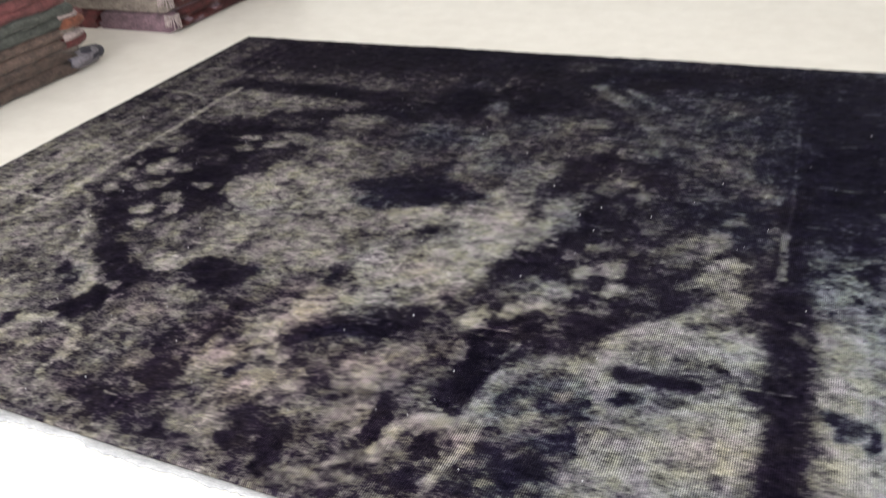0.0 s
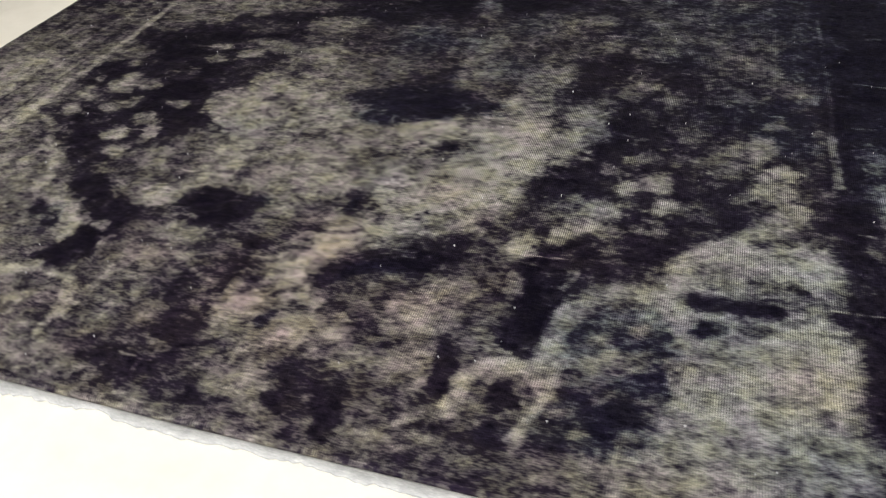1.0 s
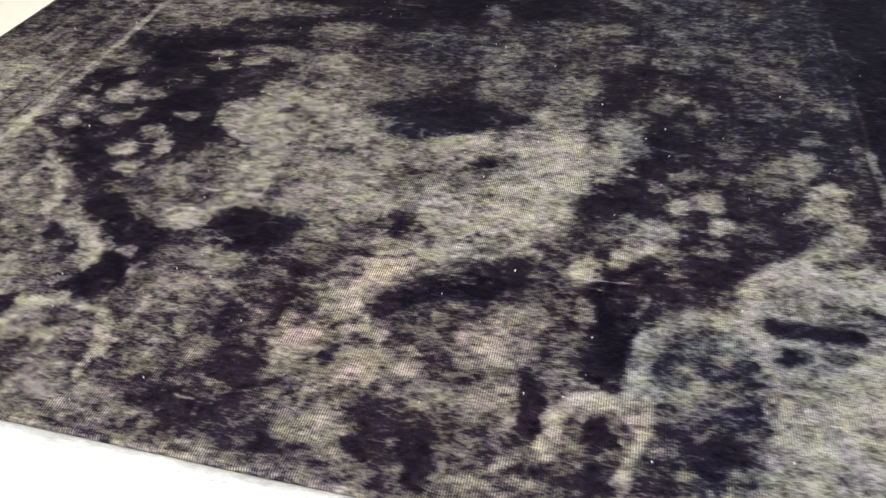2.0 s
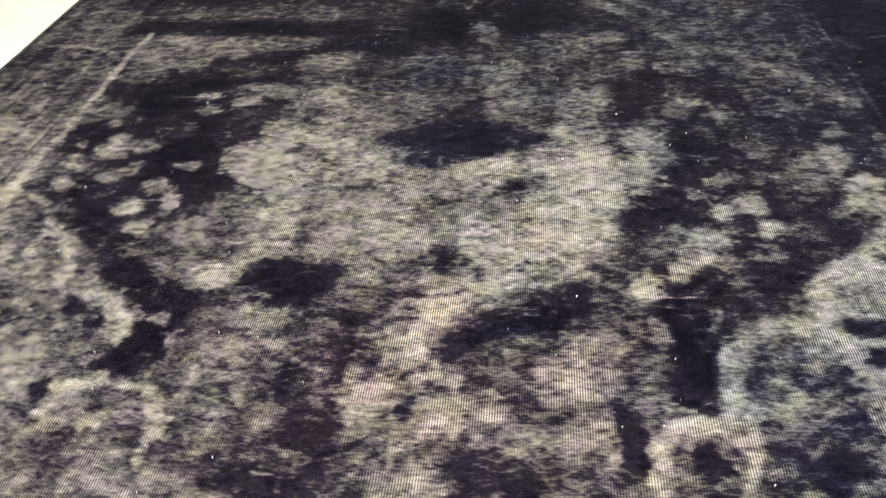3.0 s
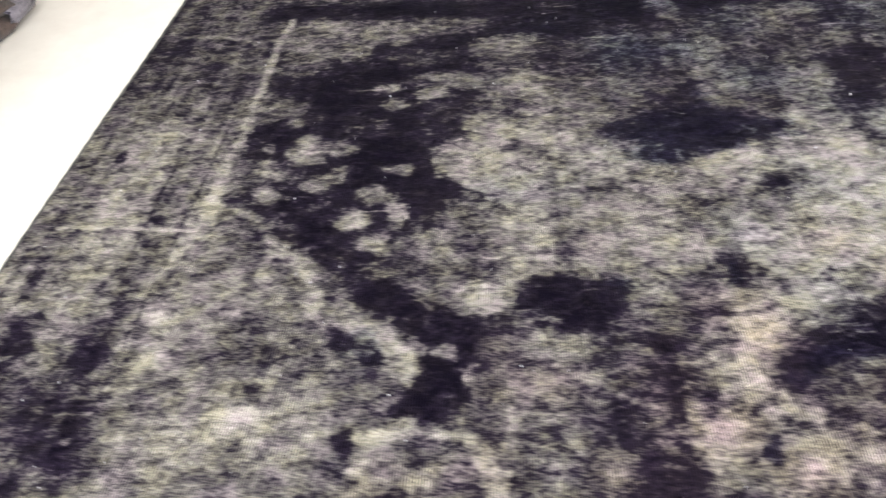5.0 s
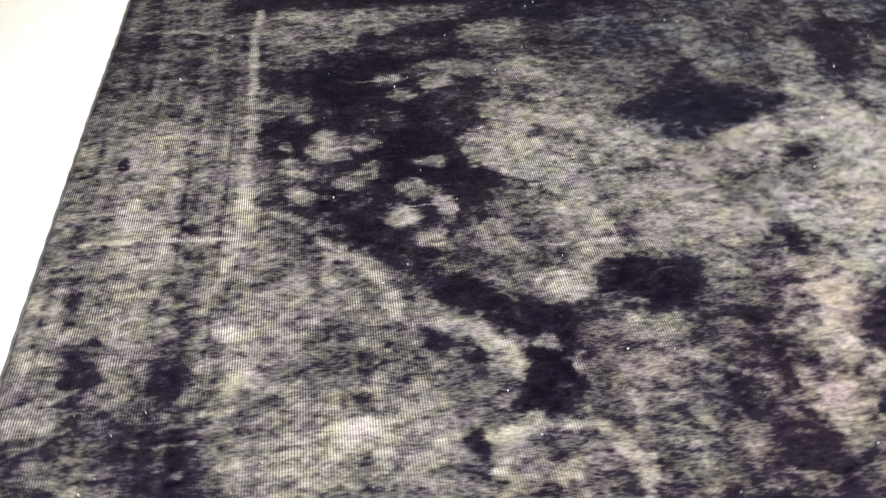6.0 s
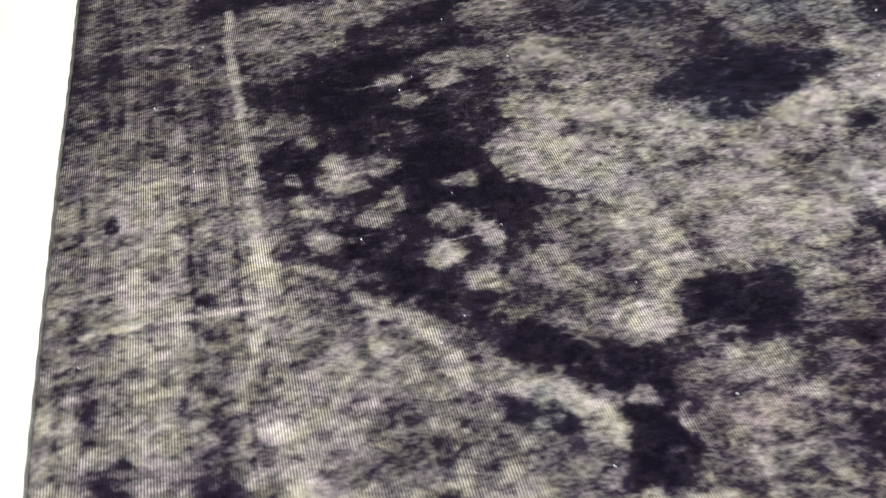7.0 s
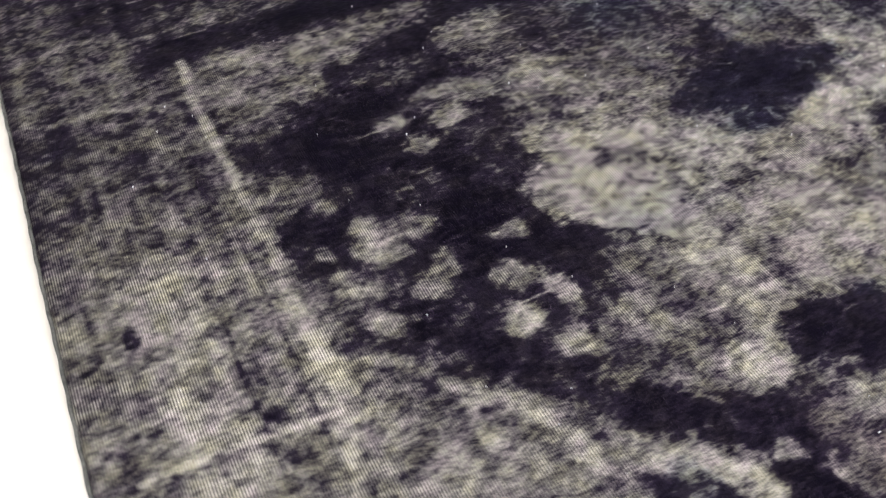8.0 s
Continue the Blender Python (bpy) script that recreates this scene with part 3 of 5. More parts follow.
    patch(0.401, 1.892, 0.031, 0.026, 6, 0.4, 0.92, 0.42)
    patch(0.524, 2.052, 0.030, 0.020, 59, 0.4, 0.92, 0.42)
    patch(0.344, 2.008, 0.028, 0.022, 51, 0.34, 0.92, 0.42)
    patch(0.404, 2.037, 0.023, 0.022, 32, 0.32, 0.92, 0.42)
    patch(0.179, 1.496, 0.100, 0.037, 81, 0.07, 0.92, 0.4)
    patch(0.186, 1.404, 0.064, 0.021, 69, 0.05, 0.92, 0.4)
    patch(0.327, 1.608, 0.057, 0.038, 63, 0.14, 0.92, 0.4)
    patch(0.156, 1.689, 0.061, 0.025, 77, 0.3, 0.92, 0.4)
    patch(0.102, 1.407, 0.041, 0.016, 79, 0.3, 0.92, 0.4)
    # scrolls of the other corner
    patch(0.467, 1.311, 0.131, 0.086, 48, 0.6, 0.92, 0.4)
    patch(0.529, 1.428, 0.081, 0.052, 29, 0.63, 0.92, 0.4)
    patch(0.471, 1.594, 0.096, 0.056, 21, 0.6, 0.92, 0.4)
    patch(0.308, 1.388, 0.074, 0.059, 63, 0.35, 0.92, 0.4, 0.8)
    patch(0.293, 1.342, 0.036, 0.026, 15, 0.5, 0.92, 0.4)
    patch(0.330, 1.416, 0.017, 0.013, 69, 0.46, 0.92, 0.42)
    stroke(0.0186, 0.58, 1, (0.212, 1.360), (0.222, 1.420), (0.251, 1.473), (0.307, 1.505), (0.356, 1.504), (0.386, 1.468))
    stroke(0.0207, 0.68, 1, (0.370, 1.536), (0.390, 1.606), (0.443, 1.648), (0.497, 1.690), (0.543, 1.759))
    patch(0.509, 1.823, 0.056, 0.030, 72, 0.58, 0.92, 0.4)
    patch(0.453, 1.563, 0.051, 0.021, 14, 0.44, 0.92, 0.4)
    patch(0.514, 1.690, 0.021, 0.015, 62, 0.38, 0.92, 0.42)
    stroke(0.0133, 0.6, 1, (0.112, 1.222), (0.115, 1.275), (0.148, 1.305), (0.207, 1.315), (0.239, 1.332))
    stroke(0.0073, 0.56, 1, (0.239, 1.321), (0.228, 1.268), (0.214, 1.217), (0.205, 1.166))
    stroke(0.0153, 0.03, 1, (0.400, 1.501), (0.448, 1.500), (0.503, 1.499))
    patch(0.421, 1.441, 0.019, 0.017, 0, 0.1, 0.92, 0.42, 0.8)
    patch(0.482, 1.454, 0.025, 0.013, 3, 0.3, 0.92, 0.42)
    patch(0.255, 1.225, 0.036, 0.027, 38, 0.22, 0.92, 0.4, 0.8)
    patch(0.309, 1.244, 0.045, 0.033, -90, 0.22, 0.92, 0.4, 0.8)
    patch(0.344, 1.309, 0.031, 0.021, 22, 0.26, 0.92, 0.42, 0.8)
    patch(0.176, 1.256, 0.026, 0.019, -86, 0.13, 0.92, 0.42)
    patch(0.174, 1.238, 0.026, 0.008, 89, 0.4, 0.92, 0.42)
    patch(0.144, 1.483, 0.052, 0.033, 80, 0.06, 0.92, 0.4)
    patch(0.178, 1.386, 0.061, 0.028, 86, 0.04, 0.92, 0.4)
    patch(0.191, 1.519, 0.029, 0.023, 57, 0.12, 0.92, 0.42)
    patch(0.085, 1.277, 0.074, 0.016, -71, 0.1, 0.92, 0.4)
    patch(0.112, 1.354, 0.026, 0.020, -87, 0.34, 0.92, 0.42)
    # near end
    patch(-0.363, 1.269, 0.130, 0.074, 3, 0.28, 0.92, 0.4)
    patch(-0.378, 1.167, 0.057, 0.035, -25, 0.17, 0.92, 0.4)
    patch(-0.285, 1.174, 0.055, 0.042, 8, 0.24, 0.92, 0.4)
    patch(-0.450, 1.354, 0.059, 0.049, -46, 0.4, 0.92, 0.4)
    patch(-0.195, 1.206, 0.053, 0.038, -67, 0.42, 0.92, 0.4)
    patch(-0.155, 1.193, 0.038, 0.033, -36, 0.46, 0.92, 0.4)
    patch(-0.111, 1.221, 0.064, 0.023, -69, 0.25, 0.92, 0.4)
    patch(-0.115, 1.175, 0.020, 0.014, -61, 0.14, 0.92, 0.42)
    patch(-0.043, 1.184, 0.054, 0.022, -67, 0.08, 0.92, 0.4)
    patch(-0.002, 1.196, 0.041, 0.020, -78, 0.3, 0.92, 0.4)
    patch(0.033, 1.311, 0.053, 0.044, -61, 0.38, 0.92, 0.4)
    patch(0.042, 1.367, 0.035, 0.023, -6, 0.5, 0.92, 0.4)
    patch(0.042, 1.439, 0.027, 0.025, 72, 0.48, 0.92, 0.42)
    patch(-0.015, 1.314, 0.035, 0.029, -26, 0.24, 0.92, 0.42)
    patch(-0.072, 1.321, 0.047, 0.034, -85, 0.24, 0.92, 0.4)
    patch(-0.065, 1.421, 0.043, 0.034, 6, 0.26, 0.92, 0.4)
    patch(0.037, 1.253, 0.034, 0.024, -49, 0.42, 0.92, 0.42)
    stroke(0.0106, 0.6, 1, (0.059, 1.177), (0.104, 1.204), (0.117, 1.237))
    patch(0.033, 1.138, 0.041, 0.017, 15, 0.42, 0.92, 0.4)
    patch(0.091, 1.158, 0.027, 0.016, -7, 0.42, 0.92, 0.42)
    patch(0.151, 1.169, 0.033, 0.025, 0, 0.25, 0.92, 0.42)
    patch(-0.552, 1.189, 0.058, 0.039, -18, 0.42, 0.92, 0.4)
    stroke(0.0078, 0.6, 1, (-0.536, 1.333), (-0.514, 1.279), (-0.507, 1.214))
    patch(-0.470, 1.182, 0.027, 0.017, -6, 0.5, 0.92, 0.42)
    patch(-0.478, 1.139, 0.077, 0.011, 11, 0.42, 0.92, 0.4)
    stroke(0.0058, 0.44, 1, (-0.557, 1.122), (-0.393, 1.119), (-0.236, 1.117), (-0.072, 1.110))
    stroke(0.0040, 0.2, 1, (-0.516, 1.134), (-0.356, 1.126), (-0.217, 1.125), (-0.060, 1.116))
    # right border
    stroke(0.0689, 0.68, 1, (0.742, 1.927), (0.747, 1.678), (0.752, 1.347))
    patch(0.716, 2.039, 0.065, 0.039, 30, 0.2, 0.92, 0.4)
    patch(0.730, 1.470, 0.032, 0.018, 42, 0.24, 0.92, 0.42, 0.8)
    patch(0.759, 1.449, 0.028, 0.011, 88, 0.24, 0.92, 0.42, 0.8)
    patch(0.708, 1.487, 0.019, 0.016, 22, 0.22, 0.92, 0.42, 0.8)
    patch(0.714, 1.399, 0.036, 0.022, 59, 0.6, 0.92, 0.4)
    patch(0.730, 1.772, 0.060, 0.038, 69, 0.5, 0.92, 0.4)
    patch(0.585, 1.379, 0.083, 0.041, -84, 0.62, 0.92, 0.4)
    patch(0.576, 1.607, 0.046, 0.041, 72, 0.6, 0.92, 0.4)
    stroke(0.0320, 0.07, 1, (0.611, 2.777), (0.623, 2.256), (0.629, 1.893), (0.639, 1.612), (0.650, 1.312))
    stroke(0.0173, 0.1, 1, (0.599, 1.503), (0.650, 1.506))
    patch(0.660, 1.682, 0.030, 0.017, -86, 0.28, 0.92, 0.42)
    patch(0.710, 2.369, 0.511, 0.095, -87, 0.1, 0.92, 0.4, 0.8)
    patch(0.569, 2.461, 0.267, 0.043, -87, 0.2, 0.92, 0.4, 0.8)
    patch(0.530, 2.044, 0.118, 0.052, -84, 0.2, 0.92, 0.4, 0.8)
    patch(0.454, 1.927, 0.056, 0.043, 84, 0.42, 0.92, 0.4)
    patch(0.430, 1.880, 0.039, 0.020, -82, 0.46, 0.92, 0.4)
    patch(0.519, 1.880, 0.033, 0.020, -82, 0.5, 0.92, 0.42)
    patch(0.511, 1.812, 0.030, 0.024, 64, 0.52, 0.92, 0.42)
    patch(0.316, 2.171, 0.175, 0.063, -78, 0.14, 0.92, 0.4)
    patch(0.267, 2.181, 0.035, 0.024, -79, 0.4, 0.92, 0.42)
    patch(0.146, 2.350, 0.059, 0.035, -79, 0.4, 0.92, 0.4)
    patch(0.383, 2.001, 0.072, 0.048, -81, 0.26, 0.92, 0.4)
    stroke(0.0050, 0.3, 1, (0.599, 2.576), (0.610, 2.196), (0.611, 1.951))
    stroke(0.0080, 0.46, 1, (0.608, 2.019), (0.614, 1.848))
    # far border
    patch(-0.607, 2.841, 0.579, 0.148, 9, 0.09, 0.92, 0.4)
    patch(-0.150, 2.592, 0.206, 0.105, 19, 0.03, 0.92, 0.4)
    patch(0.341, 2.847, 0.476, 0.082, 13, 0.1, 0.92, 0.4)
    patch(-0.804, 2.632, 0.071, 0.044, -2, 0.26, 0.92, 0.4)
    patch(-0.567, 2.636, 0.049, 0.041, -23, 0.32, 0.92, 0.4)
    patch(-0.490, 2.634, 0.042, 0.031, -9, 0.32, 0.92, 0.4)
    patch(0.194, 2.974, 0.154, 0.051, 13, 0.26, 0.92, 0.4)
    patch(-0.015, 2.928, 0.058, 0.046, 5, 0.25, 0.92, 0.4)
    patch(-0.484, 2.359, 0.093, 0.039, 9, 0.38, 0.92, 0.4)
    patch(-0.621, 2.455, 0.086, 0.039, 7, 0.38, 0.92, 0.4)
    patch(-0.666, 2.313, 0.064, 0.039, 0, 0.3, 0.92, 0.4)
    patch(-0.439, 2.477, 0.111, 0.029, 18, 0.06, 0.92, 0.4)
    patch(-0.159, 2.524, 0.073, 0.035, -71, 0.34, 0.92, 0.4)
    patch(-0.102, 2.277, 0.106, 0.061, -68, 0.34, 0.92, 0.4)
    patch(0.051, 2.222, 0.106, 0.055, -75, 0.4, 0.92, 0.4)
    patch(0.052, 2.436, 0.062, 0.051, 5, 0.34, 0.92, 0.4)
    patch(-0.282, 2.273, 0.095, 0.075, 10, 0.27, 0.92, 0.4)
    stroke(0.0184, 0.46, 1, (0.061, 2.758), (0.160, 2.633))
    stroke(0.0159, 0.42, 1, (0.146, 2.745), (0.261, 2.624))
    stroke(0.0192, 0.44, 1, (0.234, 2.521), (0.317, 2.388))
    stroke(0.0180, 0.44, 1, (0.387, 2.406), (0.452, 2.299))
    stroke(0.0215, 0.42, 1, (0.490, 2.285), (0.575, 2.170))
    patch(-1.066, 2.380, 0.109, 0.059, -2, 0.26, 0.92, 0.4)
    patch(-1.068, 2.108, 0.127, 0.069, 6, 0.36, 0.92, 0.4)
    patch(-1.127, 1.939, 0.115, 0.054, 4, 0.44, 0.92, 0.4)
    stroke(0.0143, 0.5, 1, (-1.071, 1.784), (-1.084, 1.995), (-1.052, 2.281))
    patch(0.302, 1.225, 0.062, 0.042, 10, 0.14, 0.92, 0.4, 0.8)
    patch(0.358, 1.332, 0.056, 0.018, -74, 0.2, 0.92, 0.4, 0.8)
    patch(0.266, 1.235, 0.036, 0.017, 23, 0.36, 0.92, 0.4)
    patch(-0.158, 2.014, 0.130, 0.052, 2, 0.12, 0.92, 0.4, 0.8)
    patch(-0.226, 1.939, 0.060, 0.030, 4, 0.15, 0.92, 0.4, 0.8)
    patch(-0.063, 1.839, 0.016, 0.012, 30, 0.1, 0.92, 0.42, 0.8)
    patch(-0.178, 1.626, 0.027, 0.013, 81, 0.15, 0.92, 0.42, 0.8)
    # columns of the side border
    patch(-1.195, 1.837, 0.202, 0.036, -82, 0.42, 0.8, 0.4)
    patch(-1.096, 1.827, 0.227, 0.035, -90, 0.54, 0.8, 0.4)
    patch(-1.026, 1.660, 0.200, 0.021, -90, 0.36, 0.8, 0.4)
    patch(-1.174, 2.400, 0.089, 0.058, -75, 0.28, 0.8, 0.4, 0.8)
    patch(-1.099, 2.359, 0.095, 0.049, -83, 0.32, 0.8, 0.4)
    patch(-1.044, 2.222, 0.102, 0.038, -81, 0.26, 0.8, 0.4)
    patch(-1.137, 2.152, 0.073, 0.048, -22, 0.42, 0.8, 0.4)
    patch(-1.201, 2.242, 0.062, 0.038, -75, 0.36, 0.8, 0.4)
    patch(-1.151, 1.501, 0.045, 0.024, -67, 0.2, 0.8, 0.4)
    patch(-1.067, 1.467, 0.038, 0.029, -49, 0.18, 0.8, 0.4)
    patch(-1.030, 1.491, 0.050, 0.024, -86, 0.24, 0.8, 0.4)
    patch(-1.112, 1.562, 0.033, 0.022, -49, 0.52, 0.8, 0.42)
    patch(-1.093, 1.389, 0.041, 0.013, -16, 0.22, 0.8, 0.4)
    patch(-1.219, 1.533, 0.044, 0.021, -69, 0.42, 0.8, 0.4)
    patch(-0.961, 1.511, 0.018, 0.011, -23, 0.64, 0.8, 0.42)
    patch(-0.977, 1.550, 0.009, 0.007, -42, 0.78, 0.92, 0.42)
    stroke(0.0027, 0.3, 1, (-0.997, 2.399), (-0.993, 1.924), (-0.999, 1.574), (-1.003, 1.356))
    stroke(0.0033, 0.32, 1, (-1.056, 1.939), (-1.052, 1.625))
    # leaves inside the arches
    patch(-0.927, 1.597, 0.045, 0.035, -49, 0.44, 0.8, 0.4)
    patch(-0.890, 1.531, 0.042, 0.032, -68, 0.46, 0.8, 0.4)
    patch(-0.839, 1.502, 0.034, 0.025, 82, 0.34, 0.8, 0.42)
    patch(-0.846, 1.630, 0.026, 0.007, -89, 0.6, 0.92, 0.42)
    patch(-0.805, 1.455, 0.029, 0.012, 76, 0.22, 0.8, 0.42, 0.8)
    patch(-0.811, 1.411, 0.013, 0.010, -38, 0.2, 0.8, 0.42, 0.8)
    patch(-0.824, 1.366, 0.030, 0.009, 1, 0.7, 0.92, 0.42)
    patch(-0.793, 1.346, 0.018, 0.011, -58, 0.62, 0.92, 0.42)
    patch(-0.947, 1.457, 0.018, 0.013, -28, 0.58, 0.8, 0.42)
    patch(-0.749, 1.507, 0.025, 0.017, -16, 0.44, 0.8, 0.42)
    patch(-0.700, 1.478, 0.026, 0.024, -74, 0.2, 0.9, 0.42, 0.8)
    patch(-0.687, 1.432, 0.019, 0.018, -79, 0.22, 0.8, 0.42, 0.8)
    patch(-0.734, 1.379, 0.032, 0.025, -25, 0.37, 0.8, 0.42)
    patch(-0.730, 1.312, 0.016, 0.012, -25, 0.52, 0.92, 0.42)
    patch(-0.612, 1.301, 0.042, 0.024, -7, 0.3, 0.8, 0.4)
    patch(-0.389, 1.420, 0.045, 0.034, 58, 0.28, 0.8, 0.4)
    patch(-0.442, 1.347, 0.054, 0.034, 63, 0.26, 0.8, 0.4)
    patch(-0.375, 1.349, 0.046, 0.030, 54, 0.18, 0.8, 0.4)
    patch(-0.446, 1.415, 0.027, 0.019, 65, 0.38, 0.8, 0.42)
    patch(-0.491, 1.461, 0.030, 0.021, 47, 0.36, 0.8, 0.42)
    patch(-0.441, 1.294, 0.029, 0.024, -29, 0.42, 0.8, 0.42)
    patch(-0.326, 1.291, 0.045, 0.021, 61, 0.2, 0.8, 0.4)
    patch(-0.194, 1.557, 0.058, 0.036, 37, 0.52, 0.8, 0.4)
    # stripes and petals towards the near end
    patch(-0.187, 1.322, 0.066, 0.054, 4, 0.5, 0.85, 0.4)
    patch(-0.256, 1.333, 0.031, 0.012, -65, 0.64, 0.92, 0.42)
    stroke(0.0058, 0.62, 1, (-0.163, 1.404), (-0.133, 1.350), (-0.125, 1.286))
    patch(-0.185, 1.314, 0.018, 0.008, -73, 0.28, 0.92, 0.42, 0.8)
    patch(-0.303, 1.269, 0.042, 0.028, -48, 0.18, 0.8, 0.4)
    patch(-0.359, 1.362, 0.033, 0.020, -61, 0.18, 0.8, 0.42)
    patch(-0.389, 1.196, 0.028, 0.016, 10, 0.1, 0.92, 0.42)
    patch(-0.328, 1.191, 0.029, 0.019, -3, 0.15, 0.92, 0.42)
    stroke(0.0124, 0.1, 1, (-0.110, 1.224), (-0.101, 1.165))
    stroke(0.0087, 0.08, 1, (-0.040, 1.224), (-0.037, 1.136))
    stroke(0.0089, 0.1, 1, (0.076, 1.324), (0.091, 1.234))
    patch(-0.384, 1.285, 0.052, 0.028, 5, 0.3, 0.8, 0.4)
    patch(-0.395, 1.405, 0.040, 0.027, 1, 0.44, 0.8, 0.4)
    patch(-0.436, 1.343, 0.032, 0.026, -16, 0.4, 0.8, 0.42)
    patch(-0.441, 1.251, 0.028, 0.019, 2, 0.4, 0.8, 0.42)
    patch(-0.191, 1.219, 0.042, 0.032, 3, 0.46, 0.8, 0.4)
    patch(-0.083, 1.316, 0.028, 0.024, -55, 0.36, 0.8, 0.42)
    patch(0.033, 1.350, 0.027, 0.024, 76, 0.43, 0.8, 0.42)
    patch(-0.005, 1.389, 0.025, 0.021, 28, 0.48, 0.8, 0.42)
    patch(0.057, 1.448, 0.031, 0.022, -85, 0.44, 0.8, 0.42)
    patch(0.118, 1.402, 0.026, 0.016, 82, 0.36, 0.8, 0.42)
    patch(0.134, 1.477, 0.031, 0.015, -83, 0.52, 0.8, 0.42)
    patch(0.055, 1.217, 0.032, 0.022, 17, 0.28, 0.8, 0.42)
    patch(0.003, 1.196, 0.039, 0.021, -80, 0.3, 0.8, 0.4)
    patch(0.008, 1.281, 0.026, 0.022, -85, 0.35, 0.8, 0.42)
    patch(-0.061, 1.426, 0.034, 0.022, 8, 0.2, 0.8, 0.42)
    patch(-0.010, 1.508, 0.060, 0.024, 29, 0.1, 0.92, 0.4)
    patch(-0.467, 1.167, 0.103, 0.023, 3, 0.42, 0.85, 0.4)
    patch(-0.574, 1.222, 0.044, 0.028, -3, 0.42, 0.85, 0.4)
    stroke(0.0099, 0.4, 1, (-0.572, 1.147), (-0.373, 1.134), (-0.201, 1.125), (-0.087, 1.115))
    patch(-0.508, 1.282, 0.038, 0.011, -62, 0.58, 0.92, 0.4)
    patch(-0.389, 1.196, 0.028, 0.014, 11, 0.12, 0.92, 0.42)
    patch(-0.211, 1.151, 0.041, 0.011, 13, 0.24, 0.8, 0.4)
    # smaller flowers of the other field
    patch(0.272, 1.779, 0.025, 0.021, 32, 0.54, 0.92, 0.42)
    patch(0.232, 1.698, 0.039, 0.029, 22, 0.46, 0.85, 0.4)
    patch(0.216, 1.649, 0.034, 0.027, 71, 0.48, 0.85, 0.42)
    patch(0.259, 1.640, 0.025, 0.018, 76, 0.48, 0.85, 0.42)
    patch(0.302, 1.664, 0.024, 0.019, 44, 0.38, 0.85, 0.42)
    patch(0.484, 1.964, 0.040, 0.025, 64, 0.5, 0.92, 0.4)
    patch(0.442, 1.932, 0.044, 0.034, 52, 0.42, 0.85, 0.4)
    patch(0.409, 1.872, 0.031, 0.022, 66, 0.4, 0.92, 0.42)
    patch(0.320, 2.123, 0.038, 0.030, 55, 0.42, 0.92, 0.4)
    patch(0.271, 2.055, 0.029, 0.023, 70, 0.38, 0.92, 0.42)
    patch(0.233, 2.128, 0.029, 0.027, 48, 0.4, 0.92, 0.42)
    patch(0.156, 2.351, 0.044, 0.032, 76, 0.44, 0.92, 0.4)
    patch(0.123, 2.484, 0.039, 0.036, 55, 0.42, 0.92, 0.4)
    patch(0.281, 1.878, 0.025, 0.018, 20, 0.42, 0.92, 0.42)
    patch(0.367, 1.979, 0.031, 0.021, 38, 0.36, 0.92, 0.42)
    patch(0.512, 2.052, 0.030, 0.020, 54, 0.38, 0.92, 0.42)
    patch(0.530, 1.739, 0.045, 0.028, 72, 0.5, 0.92, 0.4)
    patch(0.173, 2.001, 0.109, 0.042, -87, 0.5, 0.85, 0.4)
    patch(0.143, 1.887, 0.052, 0.038, 89, 0.52, 0.85, 0.4)
    patch(0.105, 2.053, 0.057, 0.016, -86, 0.2, 0.92, 0.4)
    stroke(0.0185, 0.58, 1, (0.008, 2.056), (0.063, 1.935), (0.105, 1.789))
    # dark and pale marks in the medallion
    patch(-0.258, 1.544, 0.059, 0.018, 9, 0.22, 0.85, 0.4)
    patch(-0.223, 1.614, 0.028, 0.014, 9, 0.3, 0.8, 0.42)
    patch(-0.306, 1.564, 0.029, 0.018, -66, 0.3, 0.8, 0.42)
    patch(-0.068, 1.836, 0.020, 0.011, 9, 0.12, 0.92, 0.42)
    patch(-0.193, 1.888, 0.022, 0.016, 4, 0.25, 0.8, 0.42)
    patch(-0.140, 1.887, 0.057, 0.033, 7, 0.58, 0.8, 0.4)
    patch(0.028, 1.876, 0.066, 0.046, -89, 0.6, 0.8, 0.4)
    patch(-0.535, 1.912, 0.059, 0.047, -48, 0.57, 0.8, 0.4)
    patch(-0.457, 1.799, 0.048, 0.034, -2, 0.53, 0.8, 0.4)
    patch(-0.436, 1.688, 0.041, 0.015, 74, 0.55, 0.8, 0.4)
    patch(-0.422, 2.137, 0.059, 0.041, -61, 0.46, 0.8, 0.4)
    patch(-0.301, 2.190, 0.072, 0.068, 88, 0.28, 0.8, 0.4)
    patch(-0.209, 1.740, 0.054, 0.017, 22, 0.4, 0.8, 0.4)
    patch(-0.093, 2.263, 0.097, 0.043, -85, 0.4, 0.8, 0.4)
    # dim top of the medallion
    patch(0.008, 2.294, 0.132, 0.106, 38, 0.25, 0.7, 0.4)
    patch(0.132, 2.361, 0.104, 0.070, 69, 0.25, 0.7, 0.4)
    patch(-0.107, 2.254, 0.118, 0.041, 82, 0.38, 0.7, 0.4)
    patch(0.168, 2.190, 0.137, 0.038, 71, 0.14, 0.8, 0.4)
    patch(-0.267, 2.264, 0.142, 0.059, 80, 0.26, 0.6, 0.4, 0.8)
    # flower under the stem and the stripes beside it
    patch(-0.407, 1.391, 0.057, 0.036, -74, 0.42, 0.6, 0.4)
    patch(-0.339, 1.338, 0.067, 0.018, -80, 0.15, 0.8, 0.4)
